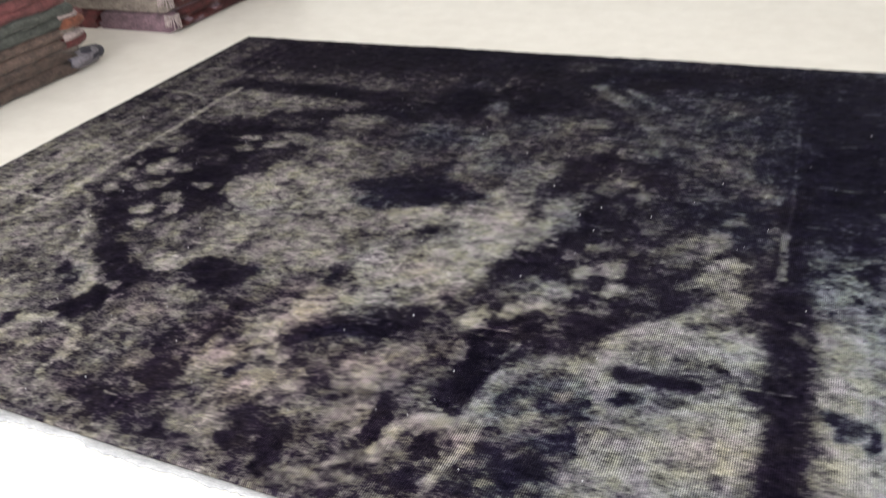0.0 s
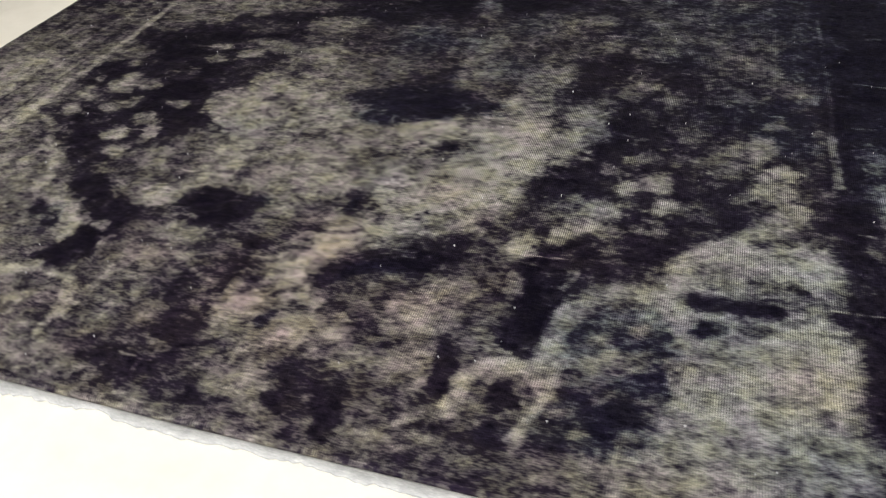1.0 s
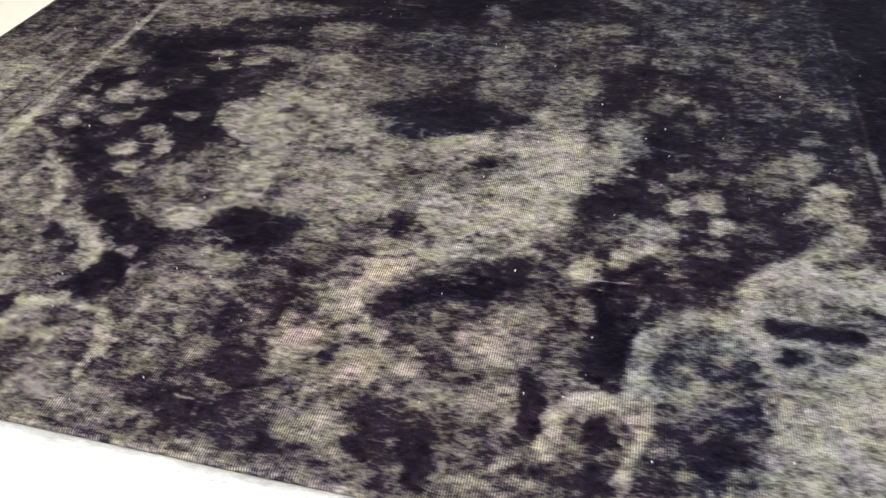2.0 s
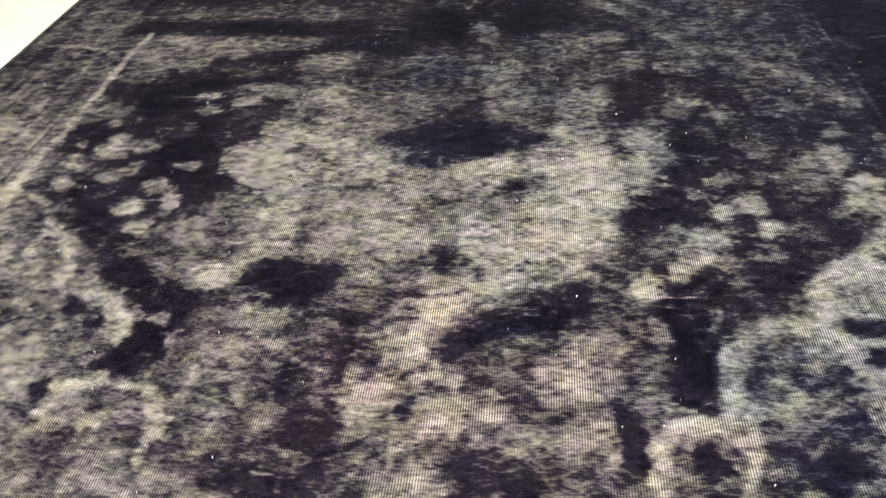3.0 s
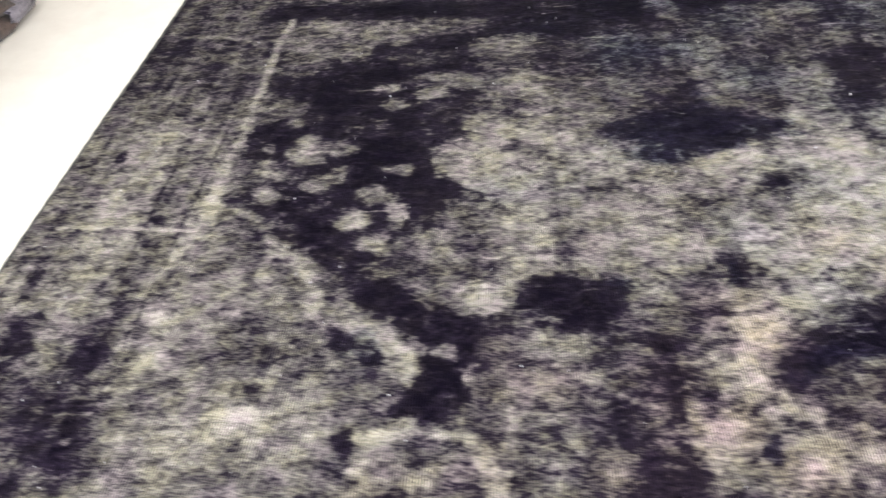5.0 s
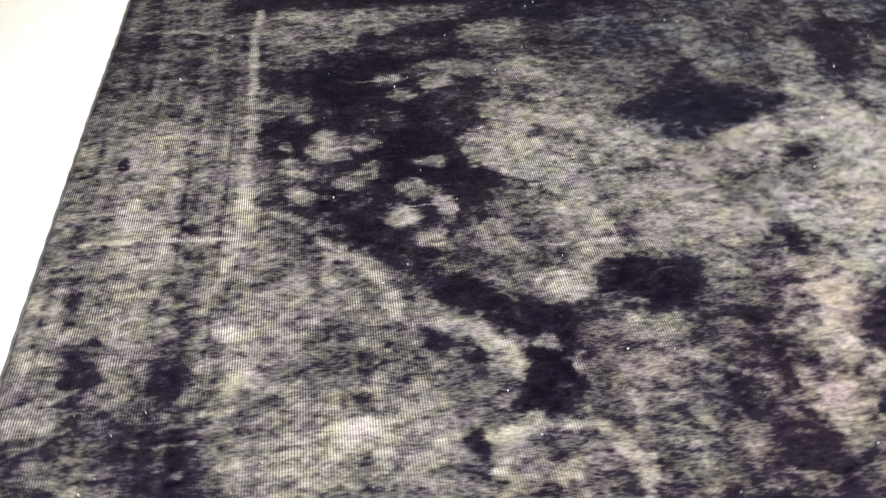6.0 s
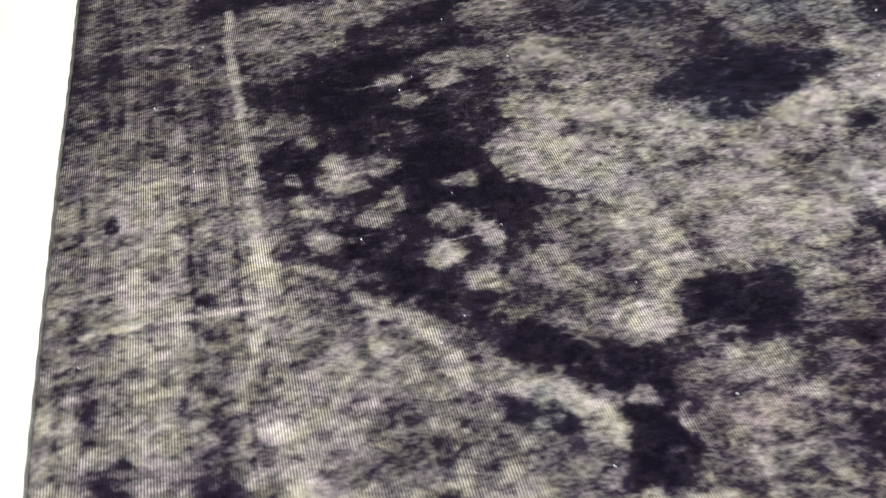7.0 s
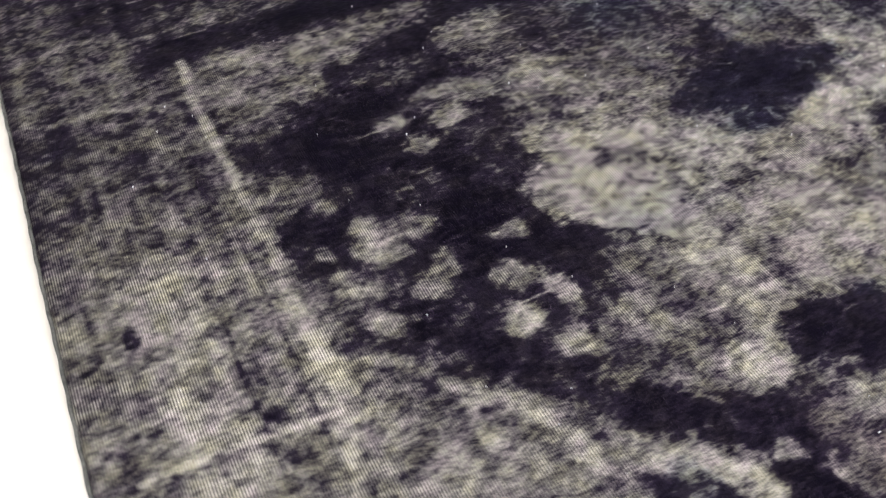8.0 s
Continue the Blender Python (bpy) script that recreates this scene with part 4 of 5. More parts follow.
    patch(-0.291, 1.437, 0.031, 0.023, -72, 0.2, 0.8, 0.42)
    patch(-0.111, 1.230, 0.030, 0.027, -90, 0.2, 0.8, 0.42, 0.8)
    patch(-0.040, 1.213, 0.023, 0.019, 53, 0.2, 0.8, 0.42, 0.8)
    patch(-0.069, 1.281, 0.036, 0.029, 58, 0.4, 0.8, 0.4)
    patch(0.028, 1.288, 0.031, 0.023, 64, 0.5, 0.8, 0.42)
    patch(0.088, 1.283, 0.048, 0.014, 78, 0.13, 0.85, 0.4)
    patch(-0.201, 1.329, 0.089, 0.061, -9, 0.52, 0.85, 0.4)
    patch(-0.250, 1.314, 0.028, 0.023, -90, 0.6, 0.8, 0.42)
    patch(-0.150, 1.311, 0.038, 0.017, -90, 0.62, 0.8, 0.4)
    patch(-0.194, 1.316, 0.022, 0.010, -90, 0.26, 0.92, 0.42, 0.8)
    stroke(0.0117, 0.64, 1, (-0.197, 1.476), (-0.199, 1.411))
    patch(-0.326, 1.467, 0.027, 0.019, 0, 0.42, 0.8, 0.42)
    # strewn florets of the other field
    patch(0.262, 2.013, 0.079, 0.047, 82, 0.16, 0.7, 0.4)
    patch(0.297, 1.889, 0.023, 0.018, 19, 0.38, 0.92, 0.42)
    patch(0.345, 1.886, 0.024, 0.018, 31, 0.36, 0.92, 0.42)
    patch(0.238, 1.836, 0.021, 0.017, 30, 0.38, 0.92, 0.42)
    patch(0.187, 1.716, 0.024, 0.016, 69, 0.38, 0.92, 0.42)
    patch(0.325, 1.663, 0.025, 0.019, 19, 0.38, 0.92, 0.42)
    patch(0.265, 1.594, 0.021, 0.015, 60, 0.38, 0.92, 0.42)
    patch(0.185, 1.611, 0.023, 0.017, 76, 0.44, 0.92, 0.42)
    patch(0.385, 1.722, 0.029, 0.023, 58, 0.3, 0.92, 0.42)
    patch(0.459, 1.785, 0.026, 0.017, 45, 0.36, 0.92, 0.42)
    patch(0.444, 1.858, 0.027, 0.018, 26, 0.4, 0.92, 0.42)
    patch(0.288, 2.339, 0.035, 0.029, 55, 0.36, 0.92, 0.42)
    patch(0.424, 2.300, 0.035, 0.029, -4, 0.36, 0.92, 0.4)
    patch(0.196, 2.133, 0.027, 0.023, 55, 0.3, 0.92, 0.42)
    patch(0.398, 2.143, 0.026, 0.021, 42, 0.32, 0.92, 0.42)
    patch(0.541, 2.209, 0.037, 0.028, 23, 0.42, 0.92, 0.4)
    # depth of the black field
    patch(-0.595, 1.522, 0.047, 0.027, -35, 0.05, 0.85, 0.4)
    patch(-0.586, 1.403, 0.044, 0.027, 38, 0.06, 0.85, 0.4)
    patch(-0.574, 1.474, 0.012, 0.008, 22, 0.42, 0.92, 0.42)
    patch(-0.544, 1.419, 0.016, 0.006, 67, 0.42, 0.92, 0.42)
    # petals and scroll of the other corner
    patch(0.164, 1.403, 0.059, 0.026, 86, 0.08, 0.7, 0.4)
    patch(0.093, 1.189, 0.034, 0.025, 17, 0.24, 0.7, 0.42)
    patch(0.283, 1.248, 0.065, 0.046, 32, 0.2, 0.7, 0.4, 0.8)
    patch(0.319, 1.350, 0.039, 0.025, 0, 0.44, 0.8, 0.4)
    patch(0.276, 1.388, 0.026, 0.016, 19, 0.47, 0.85, 0.42)
    patch(0.247, 1.398, 0.023, 0.014, 80, 0.22, 0.8, 0.42, 0.8)
    patch(0.357, 1.411, 0.024, 0.018, 71, 0.3, 0.8, 0.42, 0.8)
    patch(0.303, 1.277, 0.021, 0.012, 30, 0.34, 0.8, 0.42)
    patch(0.341, 1.217, 0.020, 0.014, 30, 0.36, 0.8, 0.42)
    patch(0.250, 1.239, 0.016, 0.010, 26, 0.34, 0.8, 0.42)
    patch(0.283, 1.211, 0.015, 0.009, 21, 0.36, 0.8, 0.42)
    patch(0.363, 1.274, 0.026, 0.017, 78, 0.36, 0.7, 0.42)
    patch(0.180, 1.189, 0.026, 0.017, 16, 0.2, 0.8, 0.42, 0.8)
    patch(0.172, 1.244, 0.026, 0.020, 52, 0.13, 0.9, 0.42)
    stroke(0.0117, 0.62, 1, (0.116, 1.212), (0.115, 1.262), (0.136, 1.299), (0.170, 1.315), (0.203, 1.305), (0.229, 1.272))
    stroke(0.0062, 0.55, 1, (0.229, 1.272), (0.217, 1.223), (0.200, 1.183))
    stroke(0.0123, 0.56, 1, (0.214, 1.328), (0.214, 1.391), (0.232, 1.450), (0.284, 1.502), (0.347, 1.505), (0.392, 1.472))
    # faded corner of the border
    patch(-1.164, 2.626, 0.173, 0.077, -89, 0.36, 0.6, 0.4)
    patch(-1.157, 2.807, 0.110, 0.064, -76, 0.28, 0.6, 0.4)
    patch(-1.078, 2.577, 0.087, 0.045, 86, 0.38, 0.6, 0.4)
    # white guard lines of the border, the cross seam and the dark spot
    stroke(0.0084, 0.55, 1, (-0.961, 2.510), (-0.971, 2.375), (-0.967, 2.247), (-0.963, 2.119), (-0.962, 2.020))
    stroke(0.0080, 0.62, 1, (-0.962, 2.020), (-0.968, 1.934), (-0.968, 1.852), (-0.962, 1.792))
    stroke(0.0089, 0.54, 1, (-0.962, 1.792), (-0.973, 1.729), (-0.993, 1.631))
    patch(-0.965, 1.822, 0.029, 0.016, 89, 0.68, 0.92, 0.42)
    stroke(0.0050, 0.78, 1, (-1.194, 1.748), (-1.104, 1.748), (-1.027, 1.745), (-0.972, 1.740))
    stroke(0.0033, 0.56, 1, (-1.121, 1.710), (-1.072, 1.709))
    stroke(0.0075, 0.52, 1, (-1.184, 2.441), (-1.115, 2.434), (-1.038, 2.416))
    patch(-1.160, 1.952, 0.021, 0.012, 90, 0.08, 0.92, 0.42)
    patch(-1.151, 2.002, 0.016, 0.010, -88, 0.44, 0.92, 0.42)
    # small faded florets strewn over the field, and bare weft threads
    r = random.Random(12)
    for _ in range(420):
        cx, cy, size = r.uniform(-1.2, 0.84), r.uniform(1.12, 2.98), r.uniform(0.006, 0.016)
        k = window(cx - 0.05, cx + 0.05, cy - 0.05, cy + 0.05)
        d = np.hypot(wx[k] - cx, (wy[k] - cy) * r.uniform(0.8, 1.3)) / size + ragged[k]
        f = np.clip((1.4 - d) / 0.8, 0, 1) * r.uniform(0.25, 0.7)
        p[k] += f * (np.where(p[k] < 0.4, 0.13 + p[k], p[k] - 0.16 * r.random()) - p[k])
    for _ in range(60):
        cx, cy, run = r.uniform(-1.2, 0.7), r.uniform(1.2, 2.8), r.uniform(0.01, 0.04)
        stroke(0.0017, r.uniform(0.5, 0.75), 0.6, (cx - run, cy), (cx + run, cy + r.uniform(-0.003, 0.003)))
    # wear in clouds and in short flecks along the wefts
    p = p + 0.05 * value_noise(x, y, 0.09, 21) + 0.045 * value_noise(x, y / 9, 0.016, 28) * np.clip(p / 0.3, 0, 1)
    p = p + 0.015
    busy = 0.16 + 1.1 * np.clip(p, 0, 0.5)
    p = p + busy * (0.10 * value_noise(x / 1.5, y, 0.026, 22) + 0.18 * value_noise(x / 1.7, y, 0.0105, 24) + 0.15 * value_noise(x / 1.8, y, 0.0048, 23))
    fleck = np.clip(value_noise(x / 1.8, y, 0.0075, 41) - 0.3, 0, 1) * np.clip(0.5 + value_noise(x, y, 0.06, 42), 0, 1)
    p = p + 0.6 * fleck * np.clip(0.75 - p, 0, 1) + 0.5 * np.clip(value_noise(x / 2.2, y, 0.0052, 44) - 0.45, 0, 1) * np.clip(0.5 - p, 0, 1) - 0.42 * np.clip(value_noise(x / 2.2, y, 0.0085, 43) - 0.35, 0, 1) * np.clip(p, 0, 1)
    side = np.clip((-0.93 - x) / 0.02, 0, 1)
    p = p + side * (0.06 * value_noise(x, y / 12, 0.012, 26) + 0.04 * value_noise(x, y / 10, 0.03, 27))
    blue = np.clip(0.2 + 0.7 * (x - 0.05) + 0.35 * (y - 1.95) + 0.5 * value_noise(x, y, 0.12, 31) + tone, 0, 1)
    red = np.clip(0.5 - 1.6 * np.hypot((x + 0.15) * 0.7, y - 1.35) + 0.35 * value_noise(x, y, 0.07, 32), 0, 1)
    return p, blue, red


STEP = 0.003
nx, ny = int((RUG_R - RUG_L) / STEP) + 1, int(1.93 / STEP) + 1
gx, gv = np.meshgrid(np.linspace(RUG_L, RUG_R, nx), np.linspace(0, 1, ny))
gy = near_end(gx) + gv * (far_end(gx) - near_end(gx))
pale, blue_dye, red_dye = pattern(gx, gy)
gz = PILE + 0.0012 * value_noise(gx, gy, 0.02, 3) + 0.0025 * value_noise(gx, gy, 0.35, 4) - 0.0015 * np.clip(pale, 0, 1)
edge = np.minimum(np.minimum(gx - RUG_L, RUG_R - gx), np.minimum(gy - near_end(gx), far_end(gx) - gy))
gz = gz * np.clip(0.45 + edge / 0.012, 0, 1)
wob = 0.0022


def side_wave(y):
    return wob * value_noise(0 * y + 1, y, 0.16, 8)


def end_wave(x):
    return wob * value_noise(x, 0 * x + 1, 0.16, 9)


px, py = gx + side_wave(gy), gy + end_wave(gx)
me = bpy.data.meshes.new("wool_field")
idx = np.arange(nx * ny).reshape(ny, nx)
quads = np.stack([idx[:-1, :-1], idx[:-1, 1:], idx[1:, 1:], idx[1:, :-1]], -1).reshape(-1, 4)
me.vertices.add(nx * ny)
me.vertices.foreach_set("co", np.stack([px, py, gz], -1).astype(np.float32).ravel())
me.loops.add(quads.size)
me.loops.foreach_set("vertex_index", quads.astype(np.int32).ravel())
me.polygons.add(len(quads))
me.polygons.foreach_set("loop_start", np.arange(0, quads.size, 4, dtype=np.int32))
me.update(calc_edges=True)
att = me.attributes.new("pattern", "FLOAT_COLOR", "POINT")
att.data.foreach_set("color", np.stack([pale, blue_dye, red_dye, np.ones_like(pale)], -1).astype(np.float32).ravel())
me.polygons.foreach_set("use_smooth", np.ones(len(quads), dtype=bool))
me.materials.append(RUG)
rug = tagged(new("rug"), "vintage overdyed navy and grey floral wool rug lying on the floor", "rug")
new("wool_field", me).parent = rug


def strip(across, along, cap=True):
    """A mesh swept: along is a list of (place, sideways, up) frames, across the profile in that frame."""
    bm = bmesh.new()
    rows = [[bm.verts.new(p + u * s + w * z) for s, z in across] for p, u, w in along]
    n = len(across)
    for r, q in zip(rows, rows[1:]):
        for k in range(n):
            bm.faces.new((r[k], r[(k + 1) % n], q[(k + 1) % n], q[k]))
    if cap:
        bm.faces.new(rows[0][::-1])
        bm.faces.new(rows[-1])
    for f in bm.faces:
        f.smooth = True
    bmesh.ops.recalc_face_normals(bm, faces=bm.faces)
    return bm


UP = Vector((0, 0, 1))
CORD = noisy("overcast_selvedge_wool", (0.018, 0.019, 0.02), (0.13, 0.13, 0.12), 30, 0.9, 0.5, 260, (1, 1, 1))
KELIM = noisy("bare_cotton_end", (0.21, 0.213, 0.225), (0.37, 0.37, 0.372), 60, 0.9, 0.4, 220, (1, 4, 1))
round_ = [(0.003 * math.cos(a), 0.005 + 0.0048 * math.sin(a)) for a in np.linspace(0, 2 * math.pi, 9)[:-1]]
for xs in (RUG_L, RUG_R):
    ys = np.linspace(near_end(xs), far_end(xs), 240)
    sw = side_wave(ys)
    way = [(Vector((xs + sw[k] + 0.0005 * math.sin(k * 0.9), ys[k] + 0.0, 0)), Vector((1, 0, 0)), UP) for k in range(240)]
    part("selvedge", strip(round_, way), CORD, rug, "dark overcast wool selvedge cord")
xs = np.linspace(RUG_L + 0.002, RUG_R - 0.002, 260)
ew = end_wave(xs)
frays = np.random.default_rng(5).uniform(-1, 1, 260)
flat = [(0.0, 0.0005), (0.0, 0.005), (-0.15, 0.0062), (-0.5, 0.0052), (-0.9, 0.0040), (-1.0, 0.0005)]
way = [(Vector((xs[k], near_end(xs[k]) + ew[k], 0)), Vector((0, 0.014 + 0.0034 * frays[k] + 0.003 * math.sin(xs[k] * 23) + 0.002 * math.sin(xs[k] * 61), 0)), UP) for k in range(260)]
part("woven_end", strip(flat, way), KELIM, rug, "pale bare cotton woven end band")
way = [(Vector((xs[k], far_end(xs[k]) + ew[k], 0)), Vector((0, -0.007 - 0.001 * frays[k], 0)), UP) for k in range(260)]
part("woven_end", strip(flat, way), CORD, rug, "dark dyed narrow woven end band")


# ---- lint on the rug ----
LINT = noisy("white_lint", (0.22, 0.22, 0.24), (0.42, 0.42, 0.43), 30, 0.9, 0.0)
r = random.Random(31)
bm = bmesh.new()
for _ in range(140):
    x, y = r.uniform(RUG_L + 0.05, RUG_R - 0.03), r.uniform(1.15, 2.6)
    a, half, thin = r.uniform(0, math.pi), r.uniform(0.0005, 0.0016), r.uniform(0.0003, 0.0006)
    d, n = Vector((math.cos(a) * half, math.sin(a) * half, 0)), Vector((-math.sin(a) * thin, math.cos(a) * thin, 0))
    c = Vector((x, y, PILE + 0.0035))
    v = [bm.verts.new(c + p) for p in (d, n, -d, -n, UP * 0.0009, UP * -0.0045)]
    for k in range(4):
        bm.faces.new((v[k], v[(k + 1) % 4], v[4]))
        bm.faces.new((v[(k + 1) % 4], v[k], v[5]))
tagged(mesh_object("lint", bm, LINT), "tiny white lint specks scattered on the rug", "lint", kind="stuff")


# ---- stacks of folded rugs ----
def wool(name, low, high):
    return noisy(name, [c * 0.6 for c in low], [c * 0.92 for c in high], 26, 0.92, 0.6, 85, (1, 1, 2), 0.1)


BROWN = wool("brown_wool", (0.026, 0.016, 0.013), (0.10, 0.062, 0.050))
TAUPE = wool("taupe_wool", (0.05, 0.031, 0.026), (0.165, 0.108, 0.088))
GREY = wool("grey_lilac_wool", (0.07, 0.06, 0.075), (0.20, 0.18, 0.21))
LILAC = wool("lilac_wool", (0.09, 0.05, 0.066), (0.22, 0.135, 0.165))
PINK = wool("faded_red_wool", (0.09, 0.02, 0.024), (0.21, 0.065, 0.065))
GREEN = wool("grey_green_wool", (0.03, 0.034, 0.031), (0.10, 0.105, 0.092))
BEIGE = wool("beige_wool", (0.12, 0.092, 0.08), (0.26, 0.215, 0.185))
ORANGE = wool("rust_wool", (0.07, 0.018, 0.012), (0.26, 0.085, 0.045))
NAVY = wool("navy_wool", (0.005, 0.004, 0.013), (0.018, 0.014, 0.032))
RED = wool("dark_red_wool", (0.05, 0.008, 0.012), (0.17, 0.035, 0.035))
COTTON = wool("cotton_fringe", (0.20, 0.15, 0.15), (0.42, 0.34, 0.33))


def folded_profile(width, height, plies):
    """The outline of a rug folded to and fro in plies, seen from its end: rounded bends, a shallow groove between plies."""
    t = height / plies
    pts = []
    for k in range(plies):
        z = t * k
        for a in np.linspace(-80, 80, 6):
            pts.append((-t * 0.48 + t * 0.48 * math.cos(radians(a)), z + t * 0.5 + t * 0.5 * math.sin(radians(a))))
    back = [(-width - p[0] * 0.8, p[1]) for p in pts[::-1]]
    return pts + back


def folded_rug(face, y0, y1, z, width, height, plies, mat, label, group, seed, tips=(), sag=0.006):
    """A folded rug with its bends in the plane x = face; tips: materials of the rolled ends that stick out at its far end."""
    r = random.Random(seed)
    thing = tagged(new("folded_rug"), label, "rug", group)
    thing.location = (face, (y0 + y1) / 2, z)
    n = 22
    prof = folded_profile(width, height, plies)
    bm = bmesh.new()
    rows = []
    ph = r.uniform(0, 6)
    for k in range(n + 1):
        y = y0 + (y1 - y0) * k / n - (y0 + y1) / 2
        end = 1 - 0.16 * max(0, abs(2 * k / n - 1) - 0.86) / 0.14
        row = []
        for s, h in prof:
            bulge = 0.018 * noise.noise((k * 0.35 + ph, h * 25, seed)) + 0.009 * noise.noise((k * 1.3, h * 60, seed + 5.5))
            row.append(bm.verts.new((s + bulge, y, h * end + sag * 0.35 * noise.noise((k * 0.4, s * 6, ph)) * (h / height))))
        rows.append(row)
    m = len(prof)
    for a, c in zip(rows, rows[1:]):
        for k in range(m):
            bm.faces.new((a[k], a[(k + 1) % m], c[(k + 1) % m], c[k]))
    bm.faces.new(rows[0][::-1])
    bm.faces.new(rows[-1])
    for f in bm.faces:
        f.smooth = len(f.verts) == 4
    bmesh.ops.recalc_face_normals(bm, faces=bm.faces)
    part("folded_body", bm, mat, thing)
    for k, (tip, s, h, rad, reach) in enumerate(tips):
        bm = bmesh.new()
        ring = [(rad * math.cos(a) * (1 + 0.12 * math.sin(3 * a + k)), rad * 0.8 * math.sin(a)) for a in np.linspace(0, 2 * math.pi, 13)[:-1]]
        rows = []
        for q, (dy, shrink) in enumerate(((-0.035, 0.8), (-0.012, 1.02), (reach * 0.5, 1.06), (reach - 0.010, 0.95), (reach - 0.003, 0.82), (reach, 0.5))):
            rows.append([bm.verts.new((s + u * shrink + 0.010 * noise.noise((u * 60, q * 0.8, k + seed)), (y1 - y0) / 2 + dy + 0.008 * noise.noise((w * 70, u * 70, seed)), h + w * shrink + 0.006 * noise.noise((w * 60, q * 0.9, k + 3.3)))) for u, w in ring])
        for a, c in zip(rows, rows[1:]):
            for g in range(12):
                bm.faces.new((a[g], a[(g + 1) % 12], c[(g + 1) % 12], c[g]))
        bm.faces.new(rows[-1])
        for f in bm.faces:
            f.smooth = True
        bmesh.ops.recalc_face_normals(bm, faces=bm.faces)
        part("rolled_end", bm, tip, thing)
    return thing


def fringe(thing, x0, x1, y, z, length, mat, seed, along_x=True):
    """A row of knotted tassels hanging from a rug's edge: one joined part."""
    r = random.Random(seed)
    bm = bmesh.new()
    count = int((x1 - x0) / 0.004)
    for k in range(count):
        a = x0 + (x1 - x0) * (k + r.random()) / count
        lean, out = r.uniform(-0.012, 0.012), r.uniform(0.004, 0.016)
        prev = None
        for q in range(4):
            f = q / 3
            c = Vector((a + lean * f, y - out * f, z - length * f * r.uniform(0.85, 1.0))) if along_x else Vector((y + out * f, a + lean * f, z - length * f * r.uniform(0.85, 1.0)))
            w = 0.0035 * (1 - 0.5 * f)
            ring = [bm.verts.new(c + Vector((w * math.cos(b), w * math.sin(b), 0))) for b in (0, 2.1, 4.2)]
            if prev:
                for g in range(3):
                    bm.faces.new((prev[g], prev[(g + 1) % 3], ring[(g + 1) % 3], ring[g]))
            prev = ring
    bmesh.ops.recalc_face_normals(bm, faces=bm.faces)
    ob = part("fringe", bm, mat, thing, "frayed cotton fringe")
    ob.location = -thing.location
    return tagged(ob, kind="stuff")


def fold_face(thing, face, y0, y1, z, height, plies, mat):
    """The worn outer side of the bends, where the rug's coloured face turns outwards."""
    t = height / plies
    bm = bmesh.new()
    for k in range(plies):
        prev = None
        for q in range(23):
            y = y0 + (y1 - y0) * q / 22
            row = []
            for a in np.linspace(-84, 84, 7):
                out = 0.007 + 0.008 * noise.noise((q * 0.5, a * 0.01 + k, 3.1)) + 0.002 * math.sin(a * 0.3 + q)
                row.append(bm.verts.new((face - t * 0.48 + (t * 0.48 + out) * math.cos(radians(a)), y, z + t * (k + 0.5) + t * 0.5 * math.sin(radians(a)))))
            if prev:
                for g in range(6):
                    bm.faces.new((prev[g], prev[g + 1], row[g + 1], row[g]))
            prev = row
    for f in bm.faces:
        f.smooth = True
    bmesh.ops.solidify(bm, geom=bm.faces[:], thickness=0.004)
    bmesh.ops.recalc_face_normals(bm, faces=bm.faces)
    part("fold_face", bm, mat, thing, "coloured pile side of the fold").location = -thing.location


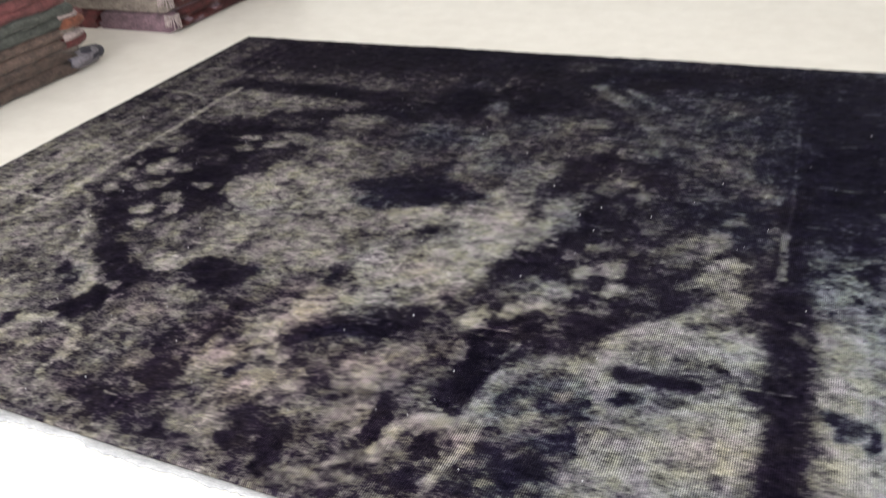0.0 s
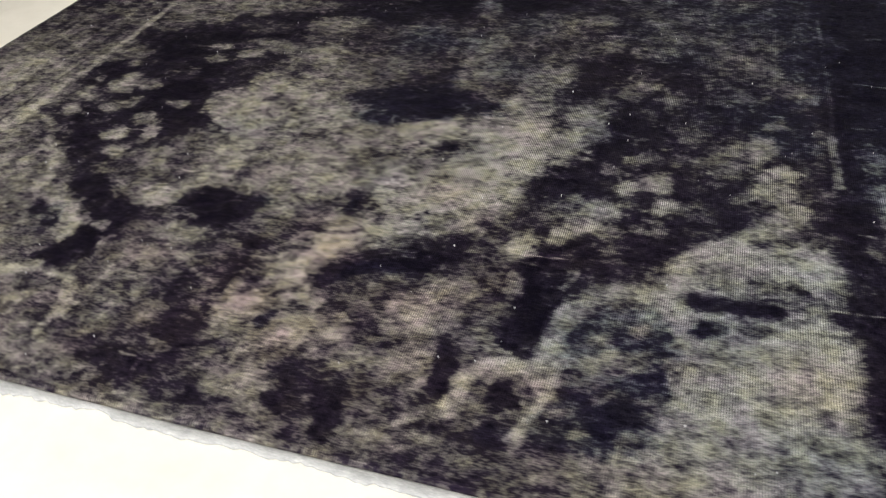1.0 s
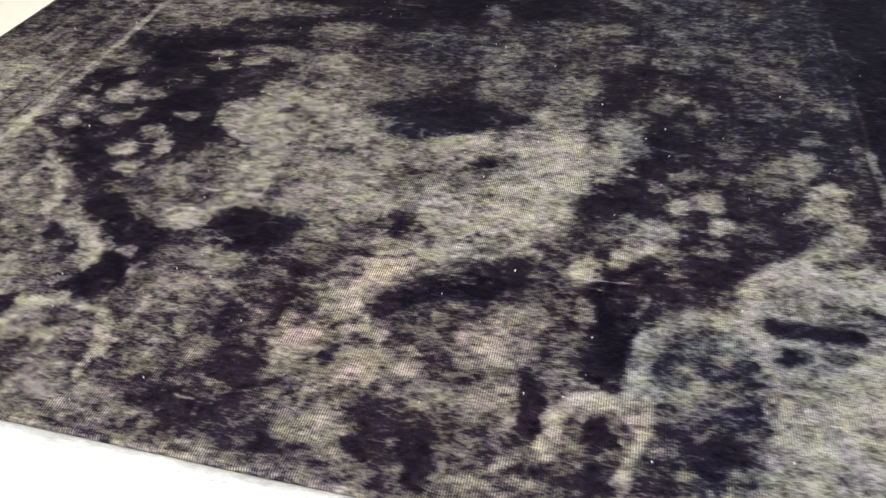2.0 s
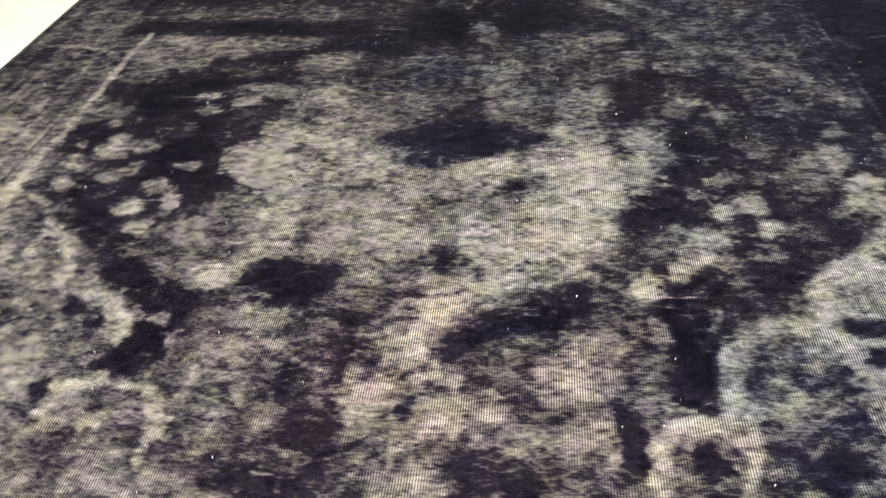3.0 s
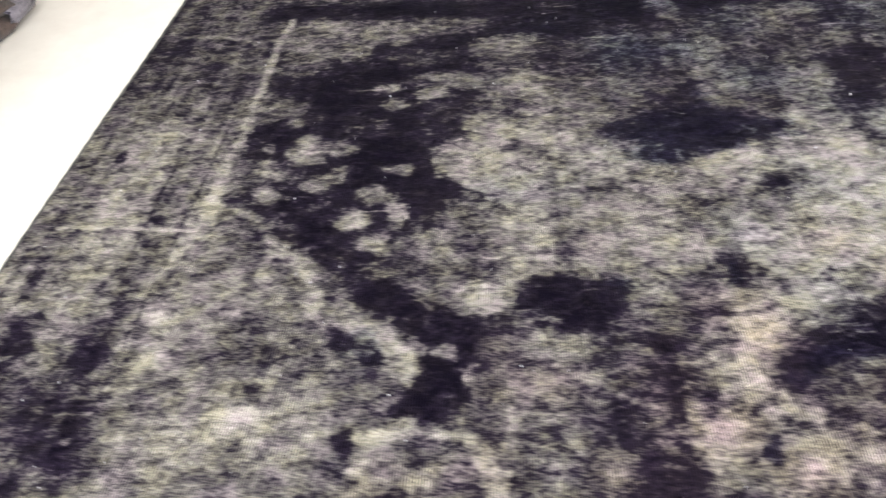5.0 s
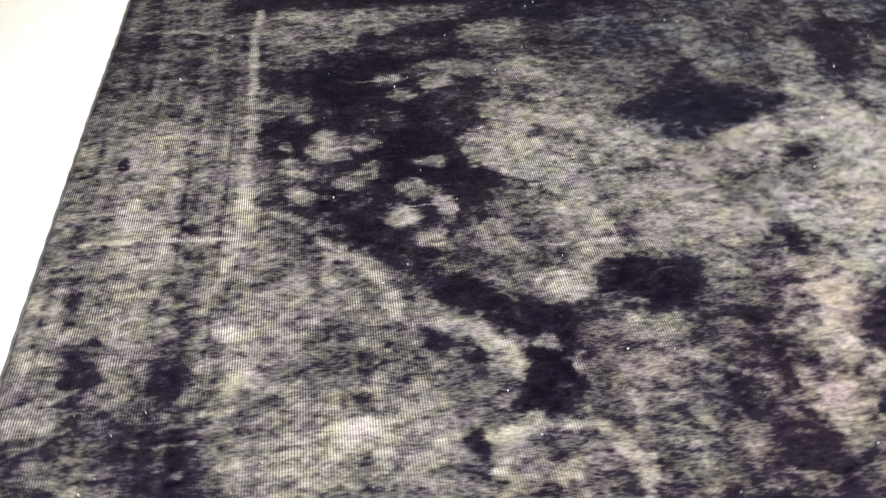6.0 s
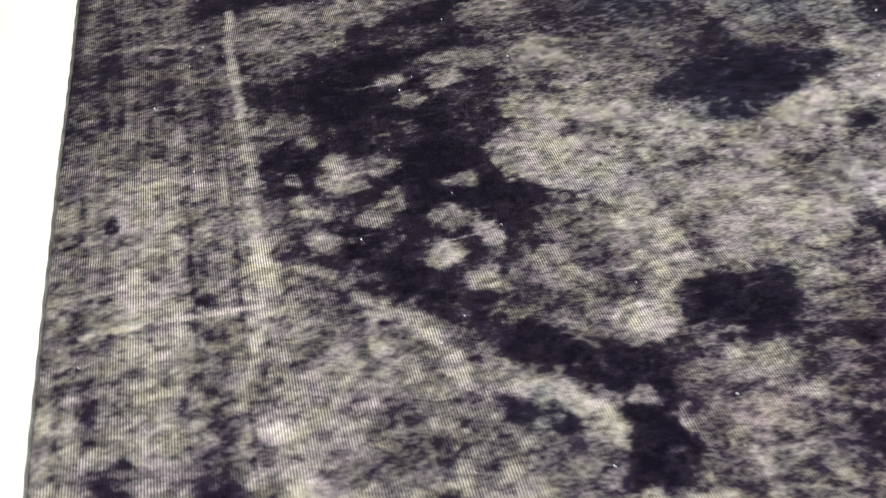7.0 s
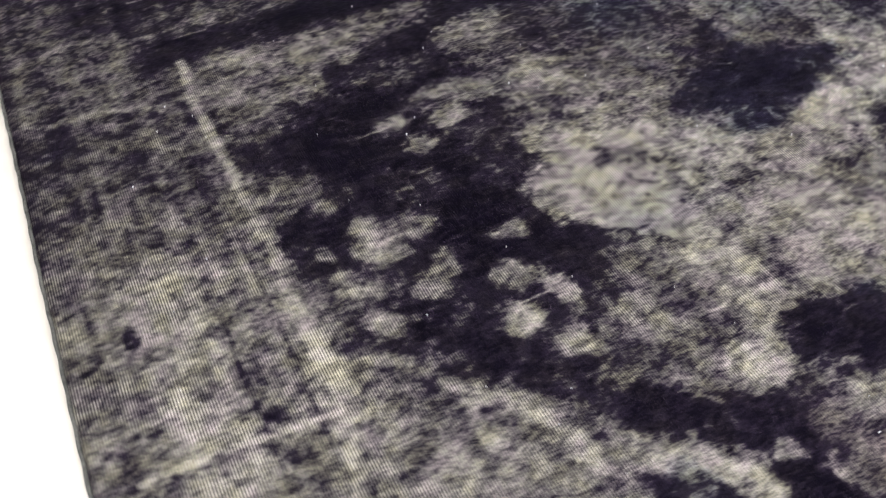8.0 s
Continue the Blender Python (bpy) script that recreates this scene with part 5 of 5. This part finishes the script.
PILE_A, PILE_B = "stack of folded rugs", "second stack of folded rugs"
z = 0.0
for face, y1, height, plies, mat, label, tips in (
    (-1.612, 2.545, 0.082, 2, BROWN, "dark brown folded wool rug lying on the floor under others", ((GREY, -0.020, 0.034, 0.034, 0.100), (NAVY, -0.022, 0.036, 0.031, 0.128), (BEIGE, -0.040, 0.072, 0.020, 0.050))),
    (-1.622, 2.548, 0.070, 2, TAUPE, "taupe folded wool rug in a stack", ((RED, -0.030, 0.016, 0.030, 0.086), (COTTON, -0.004, 0.036, 0.015, 0.060), (BEIGE, -0.010, 0.056, 0.016, 0.030), (BROWN, -0.055, 0.050, 0.026, 0.050))),
    (-1.618, 2.555, 0.066, 2, GREEN, "grey green folded wool rug in a stack", ((ORANGE, -0.020, 0.006, 0.026, 0.070), (RED, -0.040, 0.020, 0.026, 0.092), (COTTON, -0.012, 0.030, 0.012, 0.052), (BROWN, -0.050, 0.036, 0.022, 0.074), (GREEN, -0.025, 0.050, 0.026, 0.036))),
    (-1.625, 2.575, 0.060, 2, PINK, "faded red folded wool rug in a stack", ((BROWN, -0.040, 0.032, 0.030, 0.020),)),
    (-1.630, 2.560, 0.066, 2, TAUPE, "taupe folded wool rug in a stack", ()),
    (-1.620, 2.550, 0.070, 3, BROWN, "dark brown folded wool rug on top of a stack", ()),
):
    folded_rug(face, 1.80, y1, z, 0.62, height, plies, mat, label, PILE_A, int(z * 1000) + 3, tips)
    z += height - 0.001
# Added dark red rug: stands in for shade from the first stack.
folded_rug(-1.915, 2.990, 3.95, 0, 0.30, 0.072, 2, RED, "added dark red folded rug standing in for shade on the lilac rug", PILE_B, 91)
z = 0.0
for face, y0, width, height, plies, mat, label, tassel, side in (
    (-1.570, 2.995, 0.335, 0.072, 2, LILAC, "lilac pink folded wool rug on the floor under others", COTTON, RED),
    (-1.590, 3.000, 0.60, 0.075, 2, BEIGE, "beige brown folded wool rug in a stack", COTTON, PINK),
    (-1.580, 3.010, 0.60, 0.070, 2, RED, "dark red folded wool rug in a stack", None, None),
    (-1.590, 3.000, 0.60, 0.065, 2, TAUPE, "taupe folded wool rug in a stack", None, None),
    (-1.585, 3.010, 0.60, 0.070, 3, PINK, "faded red folded wool rug on top of a stack", None, None),
):
    it = folded_rug(face, y0, 3.95, z, width, height, plies, mat, label, PILE_B, int(z * 1000) + 57)
    if tassel:
        fringe(it, y0 - 0.004, y0 + 0.035, face + 0.006, z + height * 0.92, height * 0.75, tassel, 4, along_x=False)
        fringe(it, face - 0.03, face + 0.004, y0 - 0.004, z + height * 0.92, height * 0.6, tassel, 5)
        fold_face(it, face, y0 + 0.035, 3.90, z, height, plies, side)
    z += height - 0.001
